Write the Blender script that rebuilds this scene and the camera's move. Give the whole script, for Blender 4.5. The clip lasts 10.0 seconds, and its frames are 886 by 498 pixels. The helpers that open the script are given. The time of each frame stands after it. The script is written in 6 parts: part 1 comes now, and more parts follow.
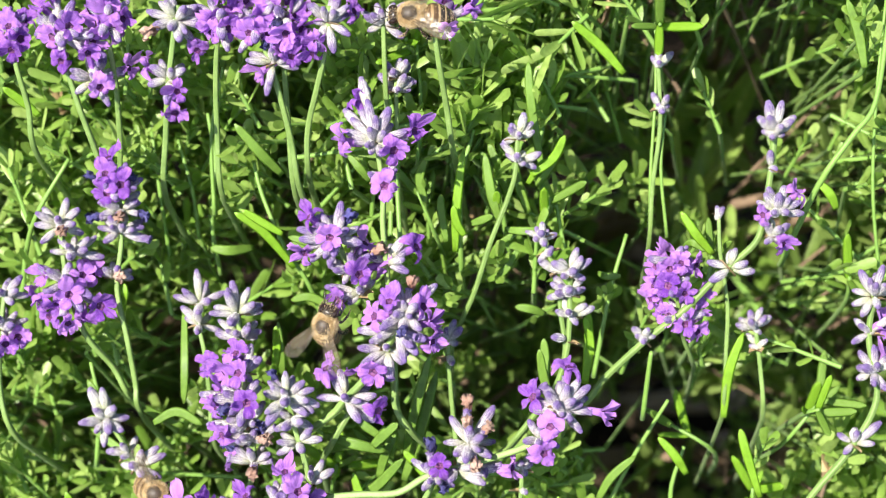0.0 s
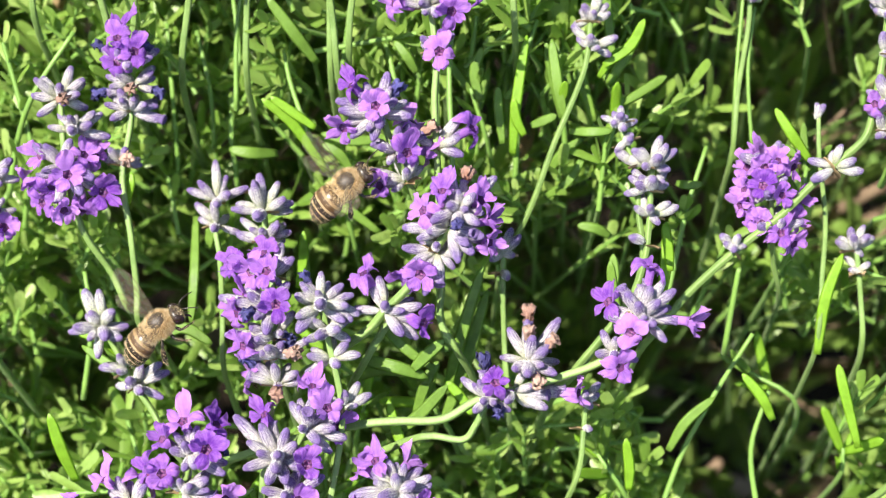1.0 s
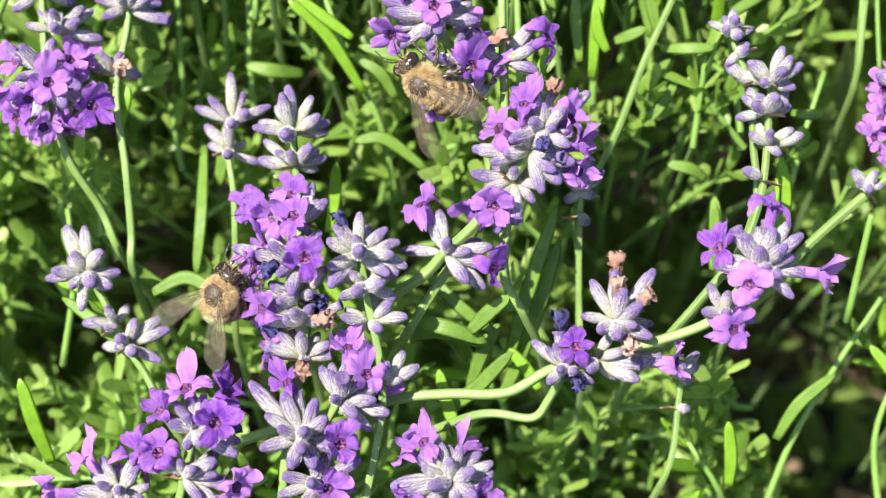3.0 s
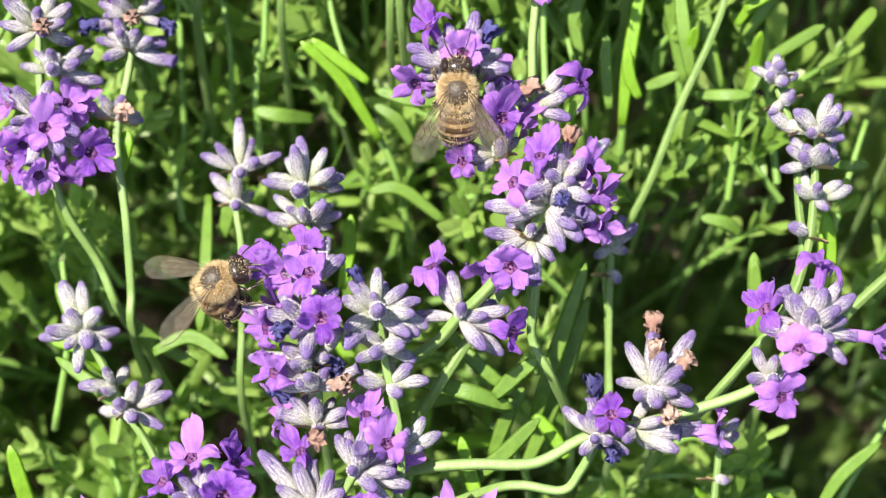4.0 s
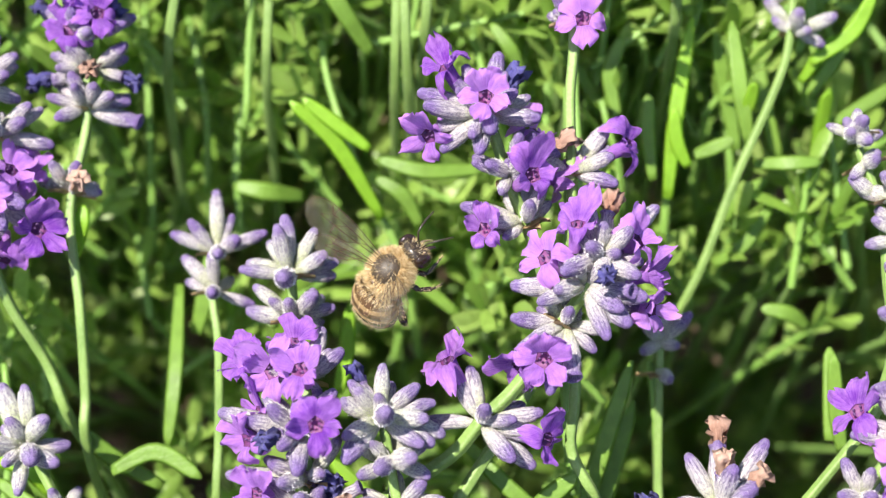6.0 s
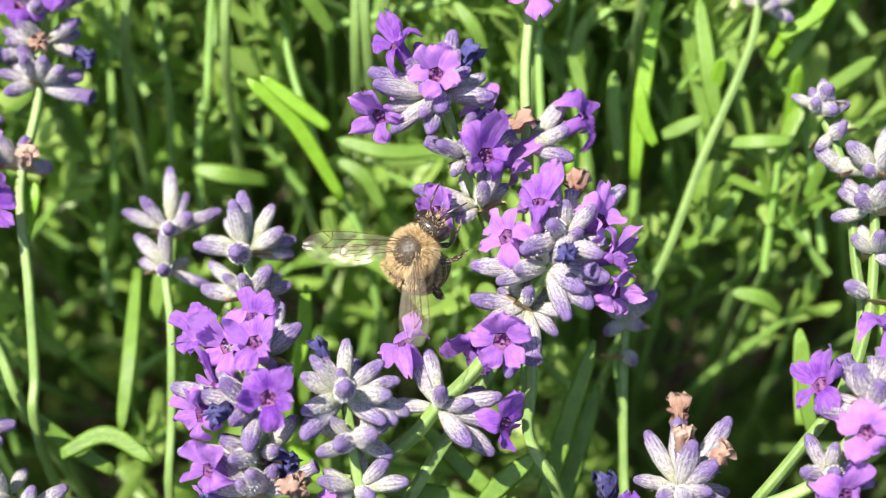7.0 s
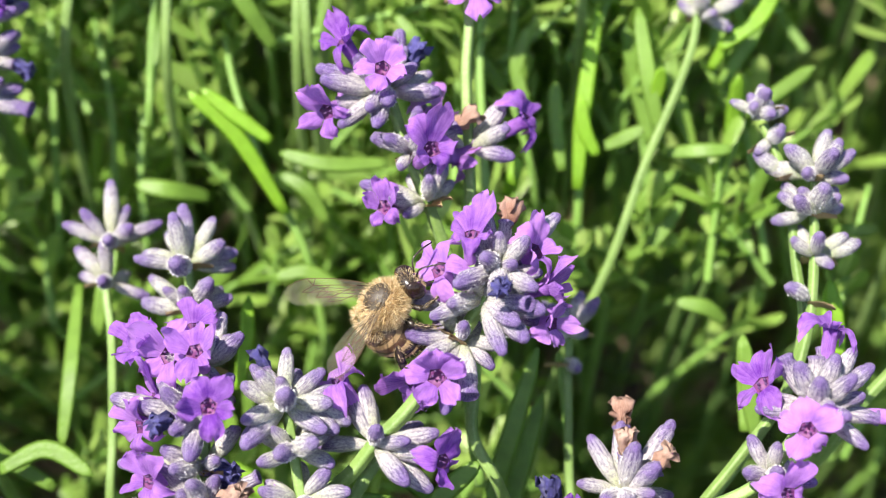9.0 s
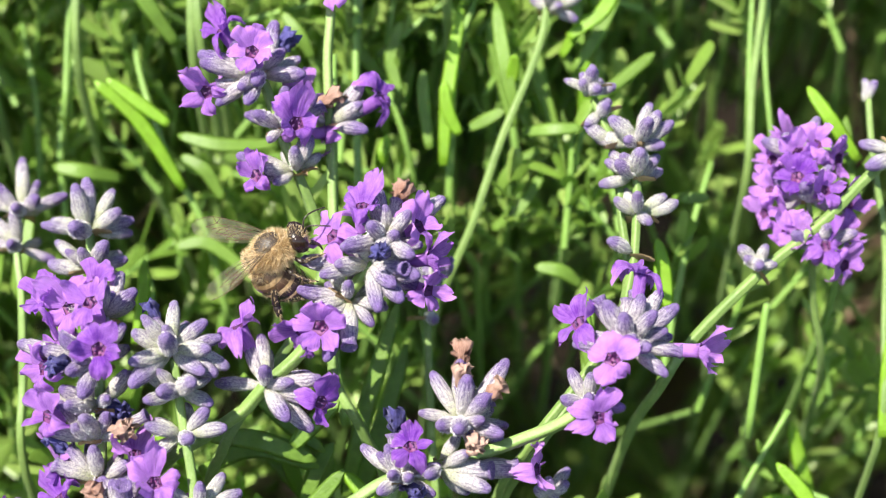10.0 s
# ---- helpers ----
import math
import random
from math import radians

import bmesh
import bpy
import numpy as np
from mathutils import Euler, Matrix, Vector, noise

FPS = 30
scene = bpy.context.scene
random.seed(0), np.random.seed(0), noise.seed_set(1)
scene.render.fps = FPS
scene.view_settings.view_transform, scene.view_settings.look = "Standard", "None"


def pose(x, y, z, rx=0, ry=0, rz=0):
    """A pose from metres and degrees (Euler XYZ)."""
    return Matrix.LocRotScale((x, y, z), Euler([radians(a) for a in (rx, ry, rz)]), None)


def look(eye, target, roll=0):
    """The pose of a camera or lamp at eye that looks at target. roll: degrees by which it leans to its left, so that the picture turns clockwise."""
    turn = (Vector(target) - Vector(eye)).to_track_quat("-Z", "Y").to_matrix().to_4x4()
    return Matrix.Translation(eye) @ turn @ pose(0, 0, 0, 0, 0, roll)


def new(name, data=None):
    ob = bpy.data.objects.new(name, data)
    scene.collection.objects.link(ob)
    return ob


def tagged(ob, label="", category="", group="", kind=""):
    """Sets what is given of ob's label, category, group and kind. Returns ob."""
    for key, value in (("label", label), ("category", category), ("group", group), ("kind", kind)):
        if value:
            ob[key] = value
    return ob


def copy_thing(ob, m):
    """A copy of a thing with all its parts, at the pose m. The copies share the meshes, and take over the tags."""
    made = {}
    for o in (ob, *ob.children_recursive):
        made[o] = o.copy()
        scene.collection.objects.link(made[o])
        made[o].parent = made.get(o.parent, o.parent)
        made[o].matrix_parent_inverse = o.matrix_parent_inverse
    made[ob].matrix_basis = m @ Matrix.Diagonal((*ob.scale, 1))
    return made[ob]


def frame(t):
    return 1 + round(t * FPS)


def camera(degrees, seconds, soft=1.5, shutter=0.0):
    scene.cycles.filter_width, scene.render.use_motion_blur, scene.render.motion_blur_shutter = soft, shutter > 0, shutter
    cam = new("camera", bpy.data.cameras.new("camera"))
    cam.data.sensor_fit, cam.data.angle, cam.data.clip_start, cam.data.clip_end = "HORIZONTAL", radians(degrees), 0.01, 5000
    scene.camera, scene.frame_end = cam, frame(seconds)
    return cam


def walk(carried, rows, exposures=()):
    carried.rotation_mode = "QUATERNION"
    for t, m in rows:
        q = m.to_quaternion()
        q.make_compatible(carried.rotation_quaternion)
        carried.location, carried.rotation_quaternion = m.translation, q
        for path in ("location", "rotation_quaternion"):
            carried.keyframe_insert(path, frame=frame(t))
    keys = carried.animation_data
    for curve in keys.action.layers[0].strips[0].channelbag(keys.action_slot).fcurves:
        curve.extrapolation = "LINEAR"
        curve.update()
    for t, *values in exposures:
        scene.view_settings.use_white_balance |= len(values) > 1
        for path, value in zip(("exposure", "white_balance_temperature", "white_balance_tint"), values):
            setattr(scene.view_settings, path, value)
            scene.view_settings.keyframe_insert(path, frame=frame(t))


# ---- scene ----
# ---- camera ----
PATH = [
    (0.0, 0.04122, -0.17809, 0.66528, 36.598, 4.307, -0.035),
    (0.5, 0.02969, -0.18633, 0.6353, 40.083, 3.1, 0.307),
    (1.0, 0.01931, -0.18969, 0.60063, 42.859, 1.804, 0.369),
    (1.5, 0.01359, -0.18618, 0.58307, 43.846, 1.068, 0.473),
    (2.0, 0.01256, -0.17663, 0.57131, 43.841, 1.134, 0.958),
    (2.5, 0.0109, -0.17053, 0.56128, 43.718, 0.957, 1.013),
    (2.7, 0.01005, -0.1672, 0.55818, 43.491, 0.958, 0.968),
    (3.8, -0.00011, -0.15474, 0.54804, 44.769, 0.096, 0.38),
    (4.0, 0.00071, -0.1515, 0.54576, 45.035, -0.014, 0.397),
    (4.5, 0.0001, -0.14149, 0.54135, 44.971, 0.001, 0.0),
    (5.0, -0.00115, -0.13369, 0.53665, 45.692, 0.209, 0.183),
    (5.2, -0.00359, -0.12764, 0.53261, 45.845, -0.247, -0.396),
    (6.3, -0.00364, -0.13013, 0.51565, 50.394, -0.366, -0.235),
    (6.5, 0.00115, -0.13007, 0.51477, 50.158, 0.397, 0.377),
    (7.0, 0.0042, -0.13151, 0.50898, 51.527, 0.423, 0.436),
    (7.5, 0.00371, -0.12885, 0.51178, 50.656, 0.33, -0.007),
    (8.0, 0.00618, -0.12892, 0.51142, 50.948, 0.46, 0.053),
    (8.5, 0.00767, -0.13028, 0.50946, 51.672, 0.585, 0.041),
    (9.0, 0.00634, -0.13422, 0.5048, 53.456, 0.079, -0.928),
    (9.5, 0.01566, -0.13886, 0.51001, 52.784, 0.847, -0.505),
    (10.0, 0.02543, -0.15774, 0.50886, 55.321, 1.163, -0.181),
]
cam = camera(30.0, 10.0, 1.1)
walk(cam, [(r[0], pose(*r[1:])) for r in PATH], [(0.0, 1.19), (10.0, 1.19)])

# ---- light ----
SUN = Vector((-0.36, -0.38, 0.85)).normalized()          # the way to the sun
elevation, bearing = math.asin(SUN.z), math.atan2(SUN.x, SUN.y)
sky = bpy.data.worlds.new("sky")
scene.world = sky
sky.use_nodes = True
tex = sky.node_tree.nodes.new("ShaderNodeTexSky")
tex.sky_type, tex.sun_disc, tex.sun_elevation, tex.sun_rotation = "NISHITA", False, elevation, bearing
sky.node_tree.links.new(tex.outputs[0], sky.node_tree.nodes["Background"].inputs[0])
sky.node_tree.nodes["Background"].inputs[1].default_value = 0.10
sun = new("sun", bpy.data.lights.new("sun", "SUN"))
sun.data.energy, sun.data.angle, sun.data.color = 4.9, radians(0.55), (1.0, 0.94, 0.83)
sun.matrix_world = look(SUN * 3, (0, 0, 0))

# ---- frame of the bush: u to the right, v up its flank, w into it, in millimetres ----
HEART = Vector((0, 0, 0.40))
K = math.sqrt(0.5)
RIGHT, UP, IN = Vector((1, 0, 0)), Vector((0, K, K)), Vector((0, K, -K))
MM = 0.001


def at(u, v, w):
    return HEART + (RIGHT * u + UP * v + IN * w) * MM


def way(u, v, w):
    return (RIGHT * u + UP * v + IN * w).normalized()


# ---- materials ----
def nodes(name):
    m = bpy.data.materials.new(name)
    m.use_nodes = True
    return m, m.node_tree.nodes, m.node_tree.links, m.node_tree.nodes["Principled BSDF"]


def ramp(ns, ls, fac, stops):
    r = ns.new("ShaderNodeValToRGB")
    while len(r.color_ramp.elements) < len(stops):
        r.color_ramp.elements.new(0.5)
    for e, (p, c) in zip(r.color_ramp.elements, stops):
        e.position, e.color = p, (*c, 1)
    ls.new(fac, r.inputs[0])
    return r.outputs[0]


def noise_tex(ns, ls, scale, detail=3.0, coords=None, rough=0.55):
    n = ns.new("ShaderNodeTexNoise")
    n.inputs["Scale"].default_value, n.inputs["Detail"].default_value, n.inputs["Roughness"].default_value = scale, detail, rough
    if coords is None:
        coords = ns.new("ShaderNodeTexCoord").outputs["Object"]
    ls.new(coords, n.inputs["Vector"])
    return n.outputs["Fac"]


def mixed(ns, ls, fac, a, b, mode="MIX"):
    x = ns.new("ShaderNodeMix")
    x.data_type, x.blend_type = "RGBA", mode
    for sock, value in ((x.inputs[0], fac), (x.inputs[6], a), (x.inputs[7], b)):
        if isinstance(value, (int, float)):
            sock.default_value = value
        elif isinstance(value, tuple):
            sock.default_value = (*value, 1)
        else:
            ls.new(value, sock)
    return x.outputs[2]


def bumped(ns, ls, bsdf, height, distance, strength=0.6):
    b = ns.new("ShaderNodeBump")
    b.inputs["Strength"].default_value, b.inputs["Distance"].default_value = strength, distance
    ls.new(height, b.inputs["Height"])
    ls.new(b.outputs[0], bsdf.inputs["Normal"])
    return b.outputs[0]


def shine_through(m, ns, ls, bsdf, color, share, normal=None):
    """Thin living tissue: part of the light comes out of the far side."""
    t, x = ns.new("ShaderNodeBsdfTranslucent"), ns.new("ShaderNodeMixShader")
    ls.new(color, t.inputs[0])
    if normal is not None:
        ls.new(normal, t.inputs["Normal"])
    x.inputs[0].default_value = share
    ls.new(bsdf.outputs[0], x.inputs[1])
    ls.new(t.outputs[0], x.inputs[2])
    ls.new(x.outputs[0], ns["Material Output"].inputs[0])


def scalar(ns, ls, op, a, b):
    x = ns.new("ShaderNodeMath")
    x.operation = op
    for sock, value in zip(x.inputs, (a, b)):
        if isinstance(value, (int, float)):
            sock.default_value = value
        else:
            ls.new(value, sock)
    return x.outputs[0]


def leaf_material(name, dark, mid, light, share=0.38, rough=0.45):
    m, ns, ls, b = nodes(name)
    rnd = ns.new("ShaderNodeNewGeometry").outputs["Random Per Island"]
    c = ramp(ns, ls, rnd, [(0.0, dark), (0.45, mid), (1.0, light)])
    spots = noise_tex(ns, ls, 620, 4)
    c = mixed(ns, ls, ramp(ns, ls, spots, [(0.35, (0, 0, 0)), (0.7, (0.6, 0.6, 0.6))]), c, tuple(v * 0.62 for v in mid))
    c = mixed(ns, ls, ramp(ns, ls, noise_tex(ns, ls, 70, 2), [(0.4, (0, 0, 0)), (0.7, (0.45, 0.45, 0.45))]), c, light)
    ls.new(c, b.inputs["Base Color"])
    b.inputs["Roughness"].default_value = rough
    n = bumped(ns, ls, b, noise_tex(ns, ls, 2600, 2), 0.0002, 0.4)
    shine_through(m, ns, ls, b, c, share, n)
    return m


def stem_material(name, a, b_):
    m, ns, ls, b = nodes(name)
    co = ns.new("ShaderNodeTexCoord").outputs["Object"]
    c = mixed(ns, ls, noise_tex(ns, ls, 260, 4, co), a, b_)
    c = mixed(ns, ls, ramp(ns, ls, noise_tex(ns, ls, 3000, 2, co), [(0.5, (0, 0, 0)), (0.8, (0.25, 0.25, 0.25))]), c, (0.40, 0.47, 0.24))
    ls.new(c, b.inputs["Base Color"])
    b.inputs["Roughness"].default_value = 0.5
    b.inputs["Sheen Weight"].default_value = 0.05
    bumped(ns, ls, b, noise_tex(ns, ls, 4200, 2, co), 0.00012, 0.5)
    return m


def stretched(ns, ls, coords, sx, sy, sz):
    m = ns.new("ShaderNodeMapping")
    m.inputs["Scale"].default_value = (sx, sy, sz)
    ls.new(coords, m.inputs["Vector"])
    return m.outputs[0]


def calyx_material(name, base, middle, tip, pale):
    """Woolly ribbed calyx; its map runs round it and from foot to mouth: green-white foot, violet grooves between grey ribs, coloured mouth."""
    m, ns, ls, b = nodes(name)
    tc = ns.new("ShaderNodeTexCoord")
    sep = ns.new("ShaderNodeSeparateXYZ")
    ls.new(tc.outputs["UV"], sep.inputs[0])
    rnd = ns.new("ShaderNodeObjectInfo").outputs["Random"]
    four = ns.new("ShaderNodeVectorMath")
    four.operation = "ADD"
    ls.new(tc.outputs["Object"], four.inputs[0])
    ls.new(scalar(ns, ls, "MULTIPLY", rnd, 37.0), four.inputs[1])
    ragged = noise_tex(ns, ls, 5, 3, four.outputs[0])
    fac = scalar(ns, ls, "ADD", sep.outputs[1], scalar(ns, ls, "MULTIPLY", scalar(ns, ls, "SUBTRACT", ragged, 0.5), 0.55))
    fac = scalar(ns, ls, "ADD", fac, scalar(ns, ls, "MULTIPLY", scalar(ns, ls, "SUBTRACT", rnd, 0.5), 0.4))
    c = ramp(ns, ls, fac, [(0.05, base), (0.40, middle), (0.66, tuple(0.75 * p + 0.25 * q for p, q in zip(middle, tip))), (0.95, tip)])
    rib = scalar(ns, ls, "SINE", scalar(ns, ls, "ADD", scalar(ns, ls, "MULTIPLY", sep.outputs[0], 2 * math.pi * 11), scalar(ns, ls, "MULTIPLY", ragged, 9.0)), 0.0)
    streak = noise_tex(ns, ls, 1.0, 4, stretched(ns, ls, four.outputs[0], 44, 44, 5.0), 0.7)
    groove = ramp(ns, ls, scalar(ns, ls, "ADD", streak, scalar(ns, ls, "MULTIPLY", rib, 0.07)), [(0.47, (0, 0, 0)), (0.60, (1, 1, 1))])
    lined = scalar(ns, ls, "MULTIPLY", groove, ramp(ns, ls, fac, [(0.28, (0.05, 0.05, 0.05)), (0.58, (0.65, 0.65, 0.65)), (0.85, (1, 1, 1))]))
    wool = noise_tex(ns, ls, 1.0, 4, stretched(ns, ls, four.outputs[0], 85, 85, 34), 0.8)
    c = mixed(ns, ls, ramp(ns, ls, wool, [(0.52, (0, 0, 0)), (0.66, (pale, pale, pale))]), c, (0.84, 0.81, 0.79))
    c = mixed(ns, ls, scalar(ns, ls, "MULTIPLY", lined, 0.85), c, tuple(v * 0.55 for v in tip))
    c = mixed(ns, ls, ramp(ns, ls, scalar(ns, ls, "ADD", sep.outputs[1], scalar(ns, ls, "MULTIPLY", wool, 0.10)), [(0.90, (0, 0, 0)), (0.96, (0.65, 0.65, 0.65))]), c, tip)
    c = mixed(ns, ls, 1.0, c, ramp(ns, ls, noise_tex(ns, ls, 19, 4, four.outputs[0], 0.75), [(0.40, (0.62, 0.58, 0.68)), (0.53, (1, 1, 1))]), "MULTIPLY")
    ls.new(c, b.inputs["Base Color"])
    b.inputs["Roughness"].default_value = 0.75
    b.inputs["Sheen Weight"].default_value, b.inputs["Sheen Roughness"].default_value = 0.2, 0.45
    n = bumped(ns, ls, b, scalar(ns, ls, "SUBTRACT", scalar(ns, ls, "MULTIPLY", wool, 1.0), scalar(ns, ls, "MULTIPLY", groove, 0.6)), 0.0003, 0.8)
    shine_through(m, ns, ls, b, c, 0.16, n)
    return m


def petal_material(name, dark, light, share=0.35, scale=3.0):
    """Thin petals on a flower of unit radius: deeper heart, paler rims, veins that run outwards, a patchy bloom."""
    m, ns, ls, b = nodes(name)
    tc = ns.new("ShaderNodeTexCoord")
    rnd = ns.new("ShaderNodeObjectInfo").outputs["Random"]
    sep, polar = ns.new("ShaderNodeSeparateXYZ"), ns.new("ShaderNodeCombineXYZ")
    ls.new(tc.outputs["Object"], sep.inputs[0])
    length = ns.new("ShaderNodeVectorMath")
    length.operation = "LENGTH"
    ls.new(tc.outputs["Object"], length.inputs[0])
    ls.new(scalar(ns, ls, "MULTIPLY", scalar(ns, ls, "ARCTAN2", sep.outputs[1], sep.outputs[0]), 9.0), polar.inputs[0])
    ls.new(scalar(ns, ls, "MULTIPLY", length.outputs["Value"], 1.6), polar.inputs[1])
    ls.new(scalar(ns, ls, "MULTIPLY", rnd, 40.0), polar.inputs[2])
    vein = noise_tex(ns, ls, 1.0, 4, polar.outputs[0], 0.65)
    soft = noise_tex(ns, ls, scale * 0.8, 2, tc.outputs["Object"])
    fine = noise_tex(ns, ls, scale * 9, 3, tc.outputs["Object"], 0.75)
    f = scalar(ns, ls, "ADD", scalar(ns, ls, "MULTIPLY", soft, 0.8), scalar(ns, ls, "MULTIPLY", rnd, 0.65))
    f = scalar(ns, ls, "ADD", f, scalar(ns, ls, "MULTIPLY", length.outputs["Value"], 0.42))
    f = scalar(ns, ls, "ADD", f, scalar(ns, ls, "MULTIPLY", scalar(ns, ls, "SUBTRACT", vein, 0.5), 0.75))
    f = scalar(ns, ls, "ADD", f, scalar(ns, ls, "MULTIPLY", scalar(ns, ls, "SUBTRACT", fine, 0.5), 0.30))
    c = ramp(ns, ls, scalar(ns, ls, "MULTIPLY", f, 0.6), [(0.30, dark), (0.54, tuple(0.5 * a + 0.5 * b for a, b in zip(dark, light))), (0.82, light)])
    ls.new(c, b.inputs["Base Color"])
    b.inputs["Roughness"].default_value = 0.5
    b.inputs["Specular IOR Level"].default_value = 0.35
    b.inputs["Sheen Weight"].default_value = 0.08
    n = bumped(ns, ls, b, scalar(ns, ls, "ADD", scalar(ns, ls, "ADD", soft, fine), scalar(ns, ls, "MULTIPLY", vein, 1.2)), 0.0008, 0.55)
    shine_through(m, ns, ls, b, c, share, n)
    return m


def plain(name, color, rough=0.5, other=None, scale=1500, metal=0.0, relief=0.0001, gloss=0.5):
    m, ns, ls, b = nodes(name)
    fac = noise_tex(ns, ls, scale, 4)
    ls.new(mixed(ns, ls, fac, color, other or tuple(v * 0.6 for v in color)), b.inputs["Base Color"])
    b.inputs["Roughness"].default_value, b.inputs["Metallic"].default_value = rough, metal
    b.inputs["Specular IOR Level"].default_value = gloss
    if relief:
        bumped(ns, ls, b, fac, relief, 0.6)
    return m


LEAF = leaf_material("leaf", (0.15, 0.29, 0.04), (0.28, 0.46, 0.075), (0.46, 0.61, 0.18), 0.50, 0.33)
LEAF_BRIGHT = leaf_material("fresh_leaf", (0.22, 0.46, 0.02), (0.28, 0.54, 0.03), (0.36, 0.60, 0.06), 0.5)
LEAF_BROAD = leaf_material("broad_leaf", (0.12, 0.25, 0.035), (0.19, 0.35, 0.05), (0.29, 0.47, 0.08), 0.46)
# leaf colours at about half strength: inner shade put into the colour
SHADED_LEAF = leaf_material("shaded_leaf", (0.08, 0.14, 0.026), (0.15, 0.25, 0.045), (0.25, 0.35, 0.085), 0.45, 0.6)
STEM = stem_material("stem", (0.07, 0.14, 0.025), (0.24, 0.36, 0.09))
STEM_FAR = stem_material("shoot_stem", (0.10, 0.21, 0.03), (0.20, 0.35, 0.06))
CALYX = calyx_material("calyx", (0.60, 0.64, 0.36), (0.77, 0.73, 0.69), (0.25, 0.14, 0.45), 0.75)
CALYX_PALE = calyx_material("pale_calyx", (0.58, 0.66, 0.33), (0.78, 0.78, 0.66), (0.30, 0.19, 0.50), 0.8)
WOOL = plain("wool", (0.78, 0.76, 0.74), 0.7, (0.60, 0.56, 0.62), 9, 0, 0)
PETAL = petal_material("petal", (0.21, 0.042, 0.48), (0.76, 0.36, 0.97), 0.48)
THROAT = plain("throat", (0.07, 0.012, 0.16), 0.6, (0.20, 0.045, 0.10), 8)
WILTED = petal_material("wilted_petal", (0.010, 0.008, 0.06), (0.10, 0.09, 0.32), 0.12, 9.0)
DRIED = petal_material("dried_petal", (0.26, 0.11, 0.07), (0.70, 0.46, 0.36), 0.25)
BRACT = plain("bract", (0.30, 0.17, 0.07), 0.7, (0.45, 0.36, 0.20), 6)
# ground colour taken down to near black in place of shade between the shoots
SHADED_SOIL = plain("soil", (0.007, 0.005, 0.0035), 0.95, (0.022, 0.016, 0.011), 130, 0, 0.004, 0.05)
TWIG = plain("twig", (0.12, 0.075, 0.045), 0.85, (0.24, 0.17, 0.11), 600)


# ---- shapes ----
def part(name, mesh, parent, m=None, label=""):
    ob = new(name, mesh)
    if parent is not None:
        ob.parent = parent
    if m is not None:
        ob.matrix_basis = m
    if label:
        ob["label"] = label
    return ob


def mesh_of(name, verts, faces, materials, slots=None, smooth=True):
    me = bpy.data.meshes.new(name)
    me.from_pydata([tuple(v) for v in verts], [], faces)
    for m in materials:
        me.materials.append(m)
    for i, p in enumerate(me.polygons):
        p.use_smooth = smooth
        if slots:
            p.material_index = slots[i]
    me.update()
    return me


def lathe(profile, sides, wobble=0.0, rib=0.0, rng=None, close=True):
    """Rings of (z, radius) round the z axis, with ribs."""
    verts, faces = [], []
    for z, r in profile:
        for k in range(sides):
            a = 2 * math.pi * k / sides
            q = r * (1 + (rib if k % 2 else -rib)) + (rng.uniform(-wobble, wobble) if rng else 0)
            verts.append((q * math.cos(a), q * math.sin(a), z))
    for j in range(len(profile) - 1):
        for k in range(sides):
            a, b = j * sides + k, j * sides + (k + 1) % sides
            faces.append((a, b, b + sides, a + sides))
    if close:
        faces.append(tuple(range(sides))[::-1])
        faces.append(tuple(range((len(profile) - 1) * sides, len(profile) * sides)))
    return verts, faces


def calyx_mesh(seed, material, knob):
    """A ribbed woolly calyx, one long, z up; knob: the coloured bud that peeps out of its mouth."""
    rng = random.Random(seed)
    fat = rng.uniform(0.86, 1.06)
    prof = [(0.0, 0.055), (0.05, 0.09), (0.16, 0.130), (0.34, 0.172), (0.52, 0.188), (0.70, 0.176), (0.84, 0.150)]
    prof += [(0.875, 0.122), (0.93, 0.112), (0.98, 0.072), (1.0, 0.025)] if knob else [(0.93, 0.19), (0.95, 0.15), (0.85, 0.11)]
    bend, lean = rng.uniform(-0.14, 0.14), rng.uniform(-0.06, 0.06)
    sides = 22
    v, f = lathe([(z, r * fat) for z, r in prof], sides, 0.010, 0.05, rng)
    maps = [[(k % sides / sides + (1.0 if k % sides == 0 and any(c % sides == sides - 1 for c in face) and len(face) == 4 else 0.0), v[k][2]) for k in face] for face in f]
    slots = [0] * len(f)
    for _ in range(340):                                  # wool
        z, a = rng.uniform(0.04, 0.74), rng.uniform(0, 2 * math.pi)
        r = np.interp(z, [p[0] for p in prof[:8]], [p[1] for p in prof[:8]]) * fat * 0.97
        out = Vector((math.cos(a), math.sin(a), rng.uniform(-0.2, 1.1))).normalized()
        side = Vector((-math.sin(a), math.cos(a), 0)) * 0.0062
        p = Vector((r * math.cos(a), r * math.sin(a), z))
        k = len(v)
        v += [tuple(p - side), tuple(p + side), tuple(p + out * rng.uniform(0.02, 0.065))]
        f.append((k, k + 1, k + 2))
        maps.append([(a / 6.283, z)] * 3)
        slots.append(1)
    v = [(x + bend * z * z, y + lean * z * z, z) for x, y, z in v]
    me = mesh_of("calyx", v, f, [material, WOOL], slots)
    layer = me.uv_layers.new(name="round")
    layer.data.foreach_set("uv", [c for face in maps for uv in face for c in uv])
    return me


